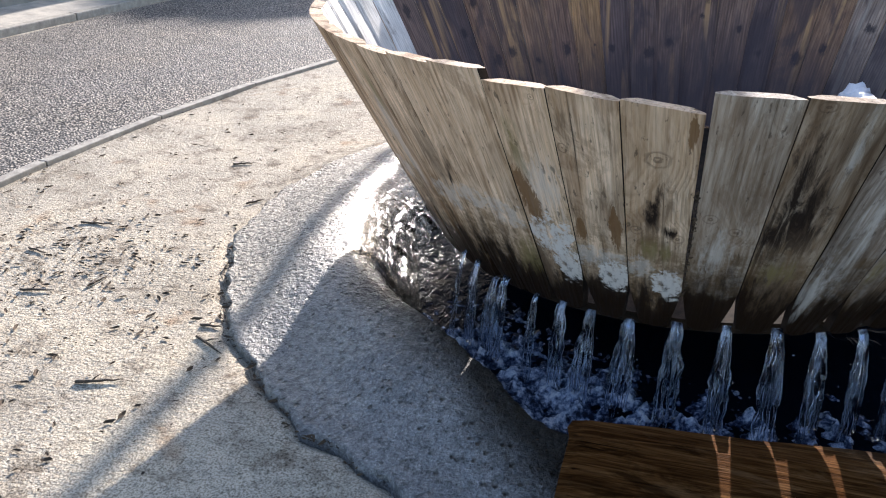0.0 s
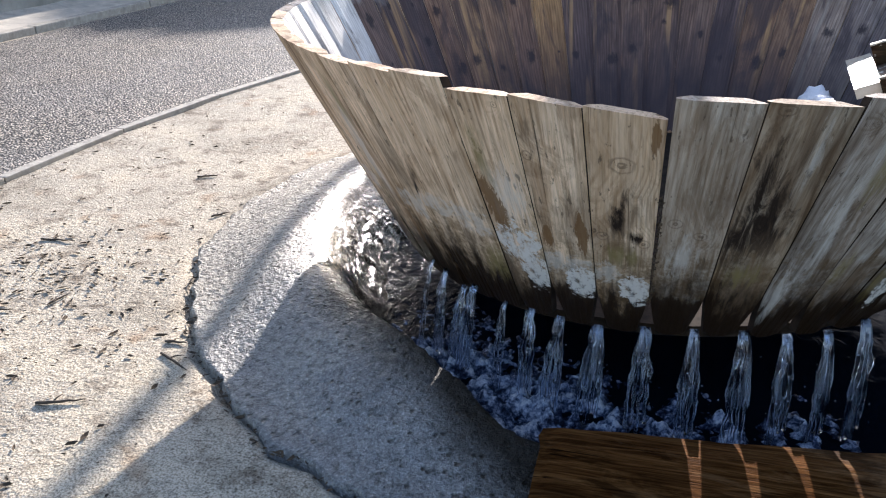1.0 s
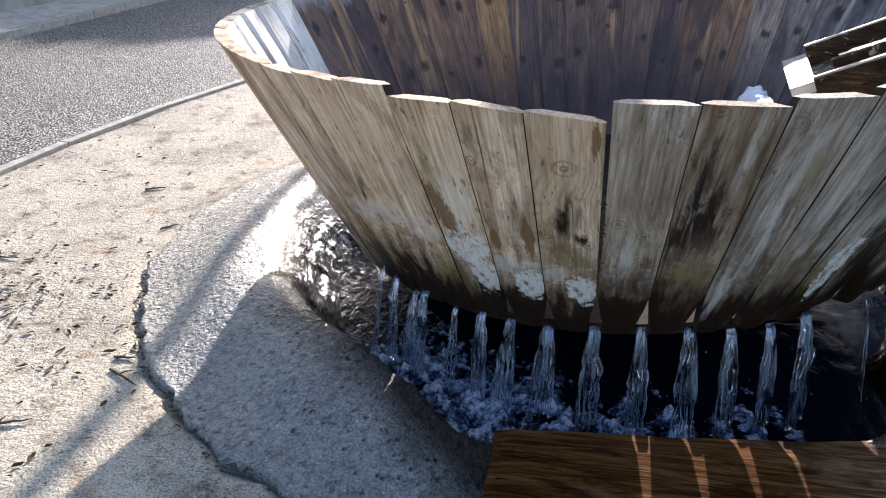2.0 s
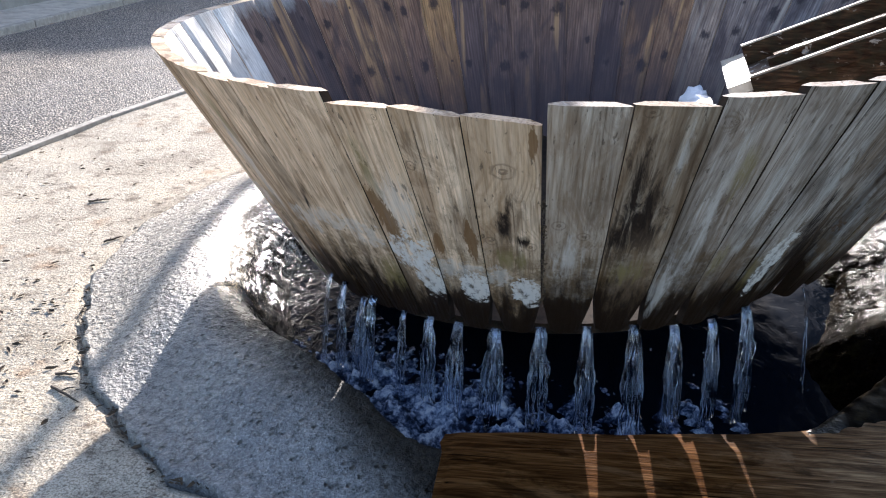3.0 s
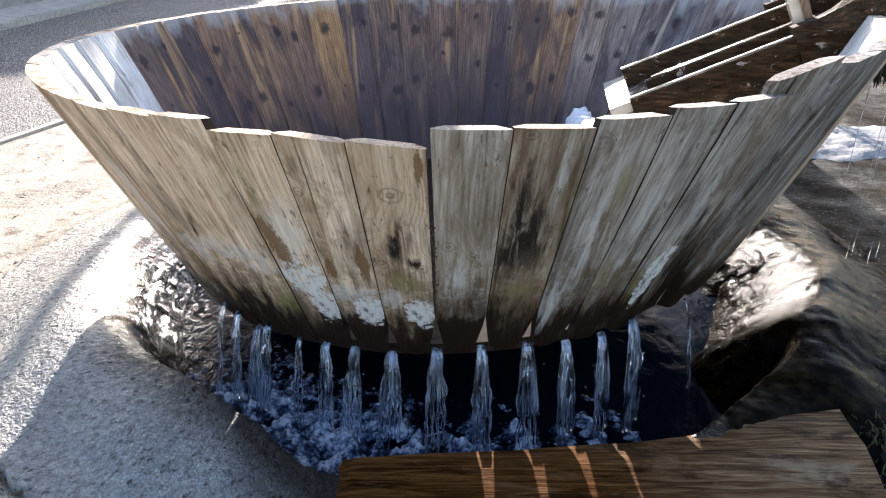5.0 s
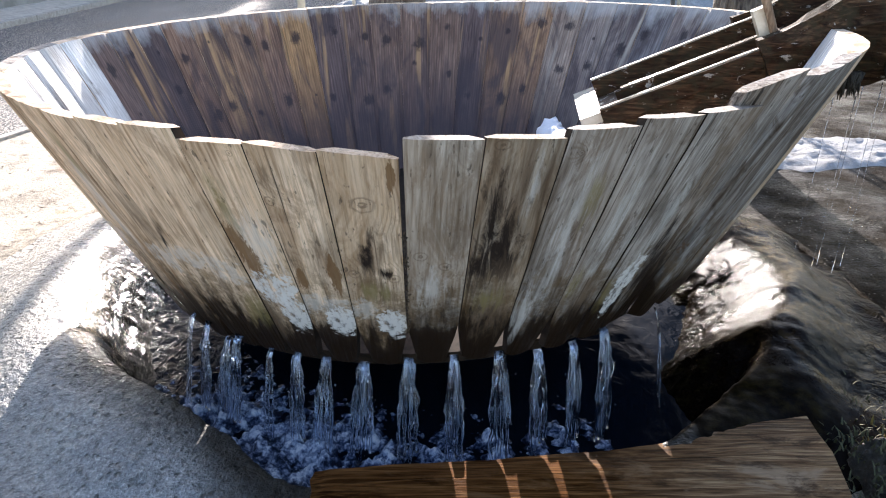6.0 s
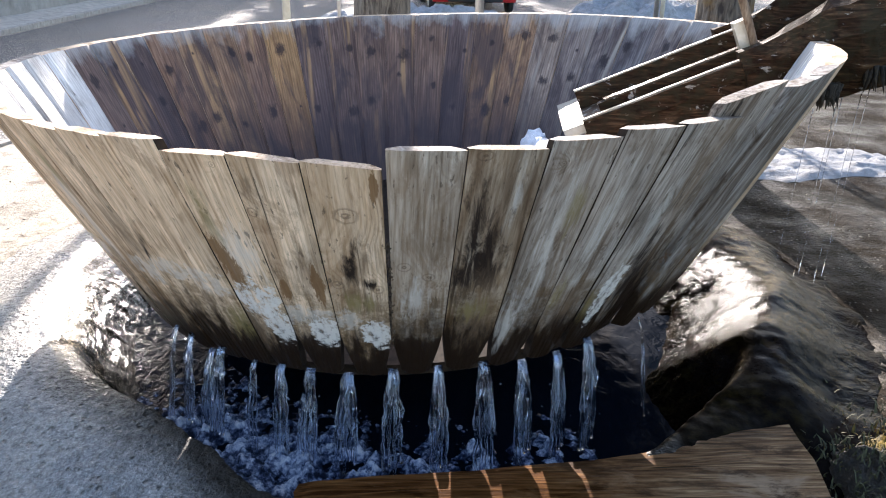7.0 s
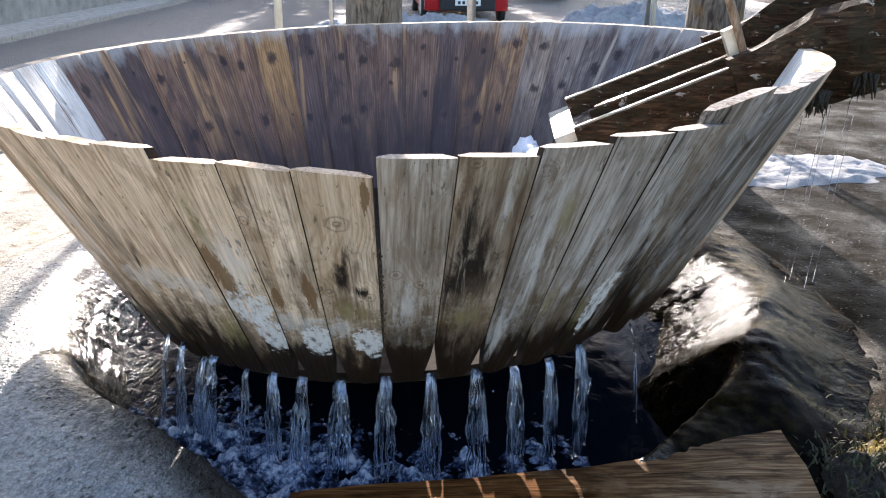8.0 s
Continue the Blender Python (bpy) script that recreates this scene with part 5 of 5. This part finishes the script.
# ---- surroundings ----
def build_tree(x, y, radius, height, seed, label):
    rnd = random.Random(seed)
    tree = tagged(new("tree"), label, "tree")
    tree.location = (x, y, 0)
    bm = bmesh.new()
    rows = []
    sides = 40
    for i in range(40):
        t = i / 39
        z = -0.05 + height * t
        r = radius * (1 - 0.45 * t) * (1 + 0.35 * math.exp(-z * 3.2))
        row = []
        for k in range(sides):
            a = 2 * math.pi * k / sides
            q = Vector((math.cos(a) * 3.0, math.sin(a) * 3.0, z * 0.5 + seed))
            rr = r * (1 + 0.06 * noise.noise(q) + 0.05 * abs(noise.noise(Vector((math.cos(a) * 7, math.sin(a) * 7, z * 1.2 + seed)))))
            row.append(bm.verts.new((rr * math.cos(a) + 0.05 * t * rnd.uniform(0.9, 1.1), rr * math.sin(a), z)))
        rows.append(row)
    grid_faces(bm, rows, True)
    bm.faces.new(rows[-1])
    part("trunk", bm, M_BARK, tree, smooth=True)
    bm = bmesh.new()

    def limb(p, d, length, r, depth):
        pts, rad = [p], [r]
        for i in range(5):
            d = (d + Vector((rnd.uniform(-0.22, 0.22), rnd.uniform(-0.22, 0.22), rnd.uniform(-0.05, 0.2)))).normalized()
            pts.append(pts[-1] + d * length / 5)
            rad.append(r * (1 - 0.14 * (i + 1)))
        tube(bm, pts, rad, 6 if depth else 8, 0.15)
        if depth < 3:
            for i in range(2, 6):
                for n in range(2 if depth else 1):
                    side = Vector((rnd.uniform(-1, 1), rnd.uniform(-1, 1), rnd.uniform(0.1, 0.8))).normalized()
                    limb(pts[i], (d + side * 0.9).normalized(), length * rnd.uniform(0.42, 0.62), rad[i] * 0.5, depth + 1)

    for i in range(6):
        a = 2 * math.pi * (i + rnd.random() * 0.5) / 6
        limb(Vector((0, 0, height * (0.72 + 0.05 * i))), Vector((math.cos(a), math.sin(a), 0.9)).normalized(), rnd.uniform(1.8, 2.8), radius * 0.36, 0)
    part("bare_limbs", bm, M_BARK, tree)


build_tree(-0.25, 4.4, 0.275, 5.2, 2, "stout tree trunk with ridged grey-brown bark and bare limbs")
build_tree(2.205, 2.3, 0.205, 5.6, 5, "dark ridged tree trunk with bare limbs by the flume")


def build_shade_spruce(x, y, height, spread, seed):
    """An unseen evergreen added to cast shade: trunk and tiers of drooping needle sprays."""
    rnd = random.Random(seed)
    tree = tagged(new("shade_spruce"), "unseen evergreen tree added up the road to cast shade", "tree", "evergreens up the road")
    tree.location = (x, y, 0)
    bm = bmesh.new()
    tube(bm, [(0, 0, height * t - 0.05) for t in (0, 0.3, 0.6, 0.85, 1)], [0.22, 0.18, 0.11, 0.05, 0.012], 10, 0.15)
    part("trunk", bm, M_BARK, tree, smooth=True)
    bm = bmesh.new()
    for i in range(2600):
        t = rnd.random() ** 0.8
        z = height * (0.14 + 0.86 * t)
        reach = spread * (1 - t) ** 0.85 + 0.12
        a, r = rnd.uniform(0, 6.283), reach * rnd.uniform(0.25, 1.0) * (0.8 + 0.25 * math.sin(i * 1.7))
        d = Vector((math.cos(a), math.sin(a), -0.30))
        w = Vector((-math.sin(a), math.cos(a), 0)) * rnd.uniform(0.10, 0.20)
        p = Vector((math.cos(a) * r, math.sin(a) * r, z - r * 0.32))
        n = rnd.uniform(0.35, 0.6)
        vs = [bm.verts.new(v) for v in (p - w * 0.4, p + d * n * 0.5 - w, p + d * n, p + d * n * 0.5 + w, p + w * 0.4)]
        bm.faces.new(vs)
    part("crown", bm, M_NEEDLE, tree)


M_NEEDLE = plain("spruce_needles", (0.022, 0.032, 0.016), (0.06, 0.075, 0.034), 9, 0.7)
# out of view; added only to shade the far road and roadside
for i, (x, y, height, spread) in enumerate(((-6.0, 31.5, 10.0, 2.2), (-4.7, 30.0, 9.3, 2.2), (-6.8, 36.0, 11.6, 2.4), (-5.2, 37.0, 12.0, 2.6), 
                                                   (-2.6, 40.0, 11.6, 2.6), (-0.4, 41.0, 11.9, 2.7), (1.8, 40.0, 11.5, 2.6), (4.0, 41.5, 12.1, 2.7), (6.2, 40.5, 11.7, 2.6), (8.4, 41.0, 11.8, 2.6))):
    build_shade_spruce(x, y, height, spread, 40 + i)



def build_post(x, y, r, height, mat, label):
    post = tagged(new("post"), label, "post", "posts beside the road")
    bm = bmesh.new()
    tube(bm, [(x, y, -0.05), (x, y, height * 0.5), (x, y, height)], [r, r, r], 14)
    part("pole", bm, mat, post, smooth=True)
    bm = bmesh.new()
    tube(bm, [(x, y, height), (x, y, height + 0.015), (x, y, height + 0.03)], [r * 1.12, r * 1.12, r * 0.5], 14)
    part("cap", bm, mat, post)


build_post(-1.665, 8.1, 0.055, 4.0, M_CREAM, "cream-painted post beside the road")
build_post(-0.816, 6.5, 0.020, 4.0, M_STEEL, "slim galvanised steel post beside the road")
build_post(0.847, 6.5, 0.054, 4.0, M_STEEL, "stout galvanised steel post beside the road")
build_post(3.047, 6.5, 0.027, 4.0, M_CREAM, "cream-painted post beside the road")
build_post(2.974, 6.5, 0.030, 4.0, M_STEEL, "slim galvanised steel post beside the road")


def build_heap(x, y, w, d, h, seed, label):
    bm = bmesh.new()
    rows = []
    for i in range(29):
        u = i / 14 - 1
        row = []
        for k in range(45):
            v = k / 22 - 1
            f = max(0.0, 1 - (u * u + v * v)) ** 0.55
            q = Vector((u * 2.2 + seed, v * 3.2, 0))
            z = h * f * (0.75 + 0.45 * noise.noise(q) + 0.28 * noise.noise(q * 3) + 0.15 * noise.noise(q * 8)) - 0.02
            row.append(bm.verts.new((x + w * v, y + d * u, z)))
        rows.append(row)
    grid_faces(bm, rows)
    bmesh.ops.recalc_face_normals(bm, faces=bm.faces)
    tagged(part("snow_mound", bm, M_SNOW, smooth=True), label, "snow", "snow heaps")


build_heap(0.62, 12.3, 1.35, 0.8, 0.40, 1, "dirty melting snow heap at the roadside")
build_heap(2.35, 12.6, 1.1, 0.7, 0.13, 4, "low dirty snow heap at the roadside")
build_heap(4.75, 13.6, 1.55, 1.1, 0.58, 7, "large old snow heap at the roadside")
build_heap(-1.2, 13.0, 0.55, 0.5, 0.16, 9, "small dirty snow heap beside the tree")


def build_car(x, y, paint, turn, label, van=False):
    """A parked car, seen from behind."""
    car = tagged(new("car"), label, "car", "parked cars")
    car.matrix_basis = pose(x, y, 0, 0, 0, turn)
    top = 2.0 if van else 1.45
    prof = [(-2.1, 0.28), (-2.15, 0.55), (-2.12, 0.9), (-1.95, top - 0.1), (-1.6, top), (0.3, top), (1.0, 0.98), (2.0, 0.85), (2.15, 0.6), (2.1, 0.28)]
    bm = bmesh.new()
    rows = []
    for side in (-0.86, -0.8, 0.8, 0.86):
        k = 0.97 if abs(side) > 0.83 else 1.0
        rows.append([bm.verts.new((side * (1.0 if z < 1.0 else 0.9), py * k, 0.28 + (z - 0.28) * k)) for py, z in prof])
    grid_faces(bm, rows)
    bm.faces.new(rows[0]), bm.faces.new(rows[-1][::-1])
    for i in range(3):
        bm.faces.new((rows[i][0], rows[i][-1], rows[i + 1][-1], rows[i + 1][0]))
    bmesh.ops.recalc_face_normals(bm, faces=bm.faces)
    part("body", bm, paint, car)
    part("bumper", block(bmesh.new(), (1.14, 0.14, 0.34), pose(0, -2.17, 0.46), 0.04), M_RUBBER, car)
    part("rear_window", block(bmesh.new(), (1.3, 0.03, 0.36), pose(0, -2.07, 1.14, 17, 0, 0), 0.008), M_GLASS, car)
    plate = part("number_plate", block(bmesh.new(), (0.52, 0.02, 0.115), pose(0, -2.255, 0.45), 0.004), M_WHITE, car)
    for i in range(5):
        part("plain_bar", block(bmesh.new(), (0.05, 0.006, 0.06), pose(-0.18 + 0.09 * i, -2.268, 0.45)), M_RUBBER, plate)
    for s in (-1, 1):
        part("tail_light", block(bmesh.new(), (0.14, 0.05, 0.3), pose(0.74 * s, -2.13, 0.85), 0.01), M_RED, car)
        for py in (-1.35, 1.35):
            bm = bmesh.new()
            tube(bm, [(0.76 * s, py, 0.31), (0.79 * s, py, 0.31), (0.88 * s, py, 0.31), (0.9 * s, py, 0.31)], [0.27, 0.31, 0.31, 0.27], 24)
            wheel = part("wheel", bm, M_RUBBER, car)
            bm = bmesh.new()
            tube(bm, [(0.885 * s, py, 0.31), (0.906 * s, py, 0.31)], [0.19, 0.17], 18)
            part("rim", bm, M_STEEL, wheel)


build_car(1.25, 15.9, M_RED, 3, "red parked car with a white rear plate")
build_car(4.35, 23.8, M_DARKCAR, -4, "dark parked car farther along the road", True)

# ice patch under the leaking log
bm = bmesh.new()
rows = []
for i in range(31):
    u = i / 15 - 1
    row = []
    for k in range(51):
        v = k / 25 - 1
        q = Vector((v * 3, u * 3, 4))
        f = max(0.0, 1 - abs(u) ** 2.2 - abs(v) ** 3 + 0.4 * noise.noise(q) - 0.1)
        z = 0.055 * min(1.0, f * 2.0) * (0.8 + 0.5 * noise.noise(q * 2.5) + 0.25 * noise.noise(q * 6)) - 0.012
        row.append(bm.verts.new((2.95 + 0.9 * v + 0.1 * u, 2.35 + 0.50 * u + 0.08 * v, z)))
    rows.append(row)
grid_faces(bm, rows)
bmesh.ops.recalc_face_normals(bm, faces=bm.faces)
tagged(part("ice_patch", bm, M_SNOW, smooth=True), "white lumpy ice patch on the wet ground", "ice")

# drips from the log
rnd = random.Random(8)
for i, (x, y) in enumerate(((1.86, 0.10), (1.92, 0.02), (2.02, 0.16), (2.05, 0.06), (2.13, 0.14))):
    bm = bmesh.new()
    z0 = 0.86 + 0.41 * (x - 1.86)
    tube(bm, [(x - 0.05 * t, y, z0 - (z0 - 0.01) * t) for t in (0, 0.2, 0.4, 0.6, 0.8, 1)], [0.0020, 0.0012, 0.0014, 0.0009, 0.0008, 0.0004], 6, 0.5)
    for d in range(9):
        bmesh.ops.create_icosphere(bm, subdivisions=1, radius=rnd.uniform(0.001, 0.002), matrix=Matrix.Translation((x + rnd.gauss(-0.03, 0.04), y + rnd.gauss(0, 0.04), rnd.uniform(0.02, 0.5))))
    tagged(part("water_drip", bm, M_CLEAR, smooth=True), "thin drip of water from the rotten log", "water", "drips from the log")


# moss and wet earth beside the beam
def build_clump(x, y, r, h, mat, seed, label):
    bm = bmesh.new()
    rows = []
    for i in range(26):
        t = i / 25
        row = []
        for k in range(48):
            a = 2 * math.pi * k / 48
            q = Vector((math.cos(a) * t * 3 + seed, math.sin(a) * t * 3, 1))
            rr = r * t * (1 + 0.3 * noise.noise(Vector((math.cos(a) * 1.5 + seed, math.sin(a) * 1.5, 0))))
            z = 0.02 + h * (1 - t ** 2) * (1 + 0.7 * noise.noise(q) + 0.45 * noise.noise(q * 3.1) + 0.4 * noise.noise(q * 7)) - 0.10 * t ** 4
            row.append(bm.verts.new((x + rr * math.cos(a), y + rr * math.sin(a), z)))
        rows.append(row)
    grid_faces(bm, rows, True)
    bmesh.ops.remove_doubles(bm, verts=bm.verts, dist=0.0005)
    bmesh.ops.recalc_face_normals(bm, faces=bm.faces)
    ob = part("moss_clump", bm, mat, smooth=True)
    tagged(ob, label, "moss", "moss beside the beam")
    return ob


def build_tufts():
    """Short moss and grass blades over the wet earth by the beam's end."""
    rnd = random.Random(31)
    for mat, label, spots, n in ((M_MOSS, "yellow-brown moss tufts on wet earth", ((1.62, -1.46, 0.11), (1.78, -1.72, 0.15)), 900), (M_TUFT, "dark olive grass tufts on wet earth", ((1.46, -1.52, 0.13), (1.44, -1.78, 0.14), (1.7, -1.35, 0.16)), 1100)):
        bm = bmesh.new()
        for i in range(n):
            cx, cy, sp = rnd.choice(spots)
            x, y = rnd.gauss(cx, sp), rnd.gauss(cy, sp)
            if x < 1.27 + 0.12 * (y + 1.5):
                continue
            h = rnd.uniform(0.012, 0.04)
            z = 0.035 + 0.07 * math.exp(-((x - cx) ** 2 + (y - cy) ** 2) / (2 * sp * sp))
            a = rnd.uniform(0, 6.3)
            d = Vector((math.cos(a), math.sin(a), 0))
            w = Vector((-d.y, d.x, 0)) * rnd.uniform(0.002, 0.005)
            p = Vector((x, y, z - 0.01))
            q = p + d * h * 0.4 + Vector((0, 0, h * 0.7))
            vs = [bm.verts.new(v) for v in (p - w, p + w, q + w * 0.7, q - w * 0.7, q + d * h * 0.5 + Vector((0, 0, h * 0.25)))]
            bm.faces.new(vs[:4]), bm.faces.new((vs[3], vs[2], vs[4]))
        tagged(part("moss_tufts", bm, mat), label, "moss", kind="stuff")


M_TUFT = plain("dark_tuft", (0.02, 0.02, 0.008), (0.09, 0.085, 0.03), 40, 0.8)
build_tufts()
build_clump(1.46, -1.52, 0.20, 0.07, M_SOIL, 1, "dark wet earth clump beside the beam")
build_clump(1.62, -1.46, 0.22, 0.09, M_MOSS, 5, "brown and yellow moss clump beside the beam")
build_clump(1.40, -1.78, 0.20, 0.08, M_SOIL, 8, "dark wet earth clump beside the beam")
build_clump(1.75, -1.75, 0.26, 0.09, M_MOSS, 11, "brown and yellow moss clump beside the beam")


# ---- litter ----
build_debris()


def ground_z(x, y):
    r = math.hypot(x, y)
    return apron_height(r, math.atan2(x, -y)) if r < APRON - 0.03 else 0.008 * noise.noise(Vector((x * 1.6, y * 1.6, 5)))


def build_litter():
    rnd = random.Random(21)
    bm = bmesh.new()
    spots = []
    for cx, cy, sx, sy, n in ((-2.55, -0.95, 0.30, 0.22, 260), (-2.75, -1.6, 0.5, 0.5, 120), (-2.3, -0.3, 0.5, 0.6, 80), (-3.0, 0.2, 0.35, 0.7, 50), (-2.0, -1.6, 0.3, 0.5, 110), (-3.4, 1.0, 0.08, 1.3, 90), (-2.6, 0.9, 0.4, 0.8, 40)):
        spots += [(rnd.gauss(cx, sx), rnd.gauss(cy, sy)) for _ in range(int(n * 1.6))]
    for _ in range(120):        # in the crack
        a = radians(rnd.uniform(-72, -24))
        r = edge_radius(a) + rnd.uniform(-0.004, 0.03)
        spots.append((r * math.sin(a), -r * math.cos(a)))
    for x, y in spots:
        if math.hypot(x, y) < 2.02 or x < -3.6:
            continue
        c = Vector((x, y, ground_z(x, y) + 0.004))
        s = rnd.choice((0.002, 0.003, 0.003, 0.004, 0.005, 0.006, 0.009))
        turn = Matrix.Rotation(rnd.uniform(0, 6.3), 3, "Z") @ Matrix.Rotation(rnd.uniform(-0.5, 0.5), 3, "X")
        long = rnd.uniform(1.2, 3.2)
        ring = [(-long, 0, 0.15), (-0.4 * long, 0.8, 0.5), (0.5 * long, 0.7, 0.3), (long, 0, 0.6), (0.4 * long, -0.7, 0.2), (-0.5 * long, -0.8, 0.6)]
        up = [bm.verts.new(c + turn @ (Vector(p) * s)) for p in ring]
        mid = bm.verts.new(c + turn @ Vector((0, 0, -0.1 * s)))
        for k in range(6):
            bm.faces.new((up[k], up[(k + 1) % 6], mid))
    tagged(part("leaf_litter", bm, M_LEAF), "scattered dark scraps of dead leaves on the ground", "litter", kind="stuff")


build_litter()


def build_twig(x, y, length, turn, seed):
    rnd = random.Random(seed)
    bm = bmesh.new()
    d = Vector((math.cos(turn), math.sin(turn), 0))
    p = Vector((x, y, 0)) - d * length / 2
    pts = []
    for i in range(7):
        q = p + d * length * i / 6 + Vector((rnd.uniform(-1, 1), rnd.uniform(-1, 1), 0)) * length * 0.03
        q.z = ground_z(q.x, q.y) + 0.006 + 0.004 * rnd.random()
        pts.append(q)
    tube(bm, pts, [0.005, 0.0055, 0.005, 0.0045, 0.004, 0.003, 0.0015], 6, 0.3)
    side = pts[3] + Vector((-d.y, d.x, 0.1)) * length * 0.25
    tube(bm, [pts[2], (pts[2] + side) / 2 + Vector((0, 0, 0.004)), side], [0.003, 0.0025, 0.001], 5, 0.2)
    tagged(part("twig", bm, M_TWIG, smooth=True), "short dark dry twig lying on the ground", "twig", "twigs on the ground")


for i, (x, y, n, turn) in enumerate(((-2.69, -0.62, 0.16, 0.2), (-2.12, -0.14, 0.10, 0.9), (-1.62, -1.42, 0.16, -0.5), (-1.68, -1.30, 0.08, 0.1), (-2.32, -1.10, 0.10, 1.4), (-2.5, -1.25, 0.14, 0.3),
                                     (-2.75, -1.75, 0.20, 0.5), (-2.6, -2.05, 0.22, 0.25), (-1.85, -1.72, 0.15, 0.35), (-2.1, -2.2, 0.18, 0.6), (-2.9, -1.35, 0.12, 0.9), (-2.75, -0.95, 0.11, -0.2), (-2.45, 0.35, 0.12, 0.5))):
    build_twig(x, y, n, turn, i + 1)
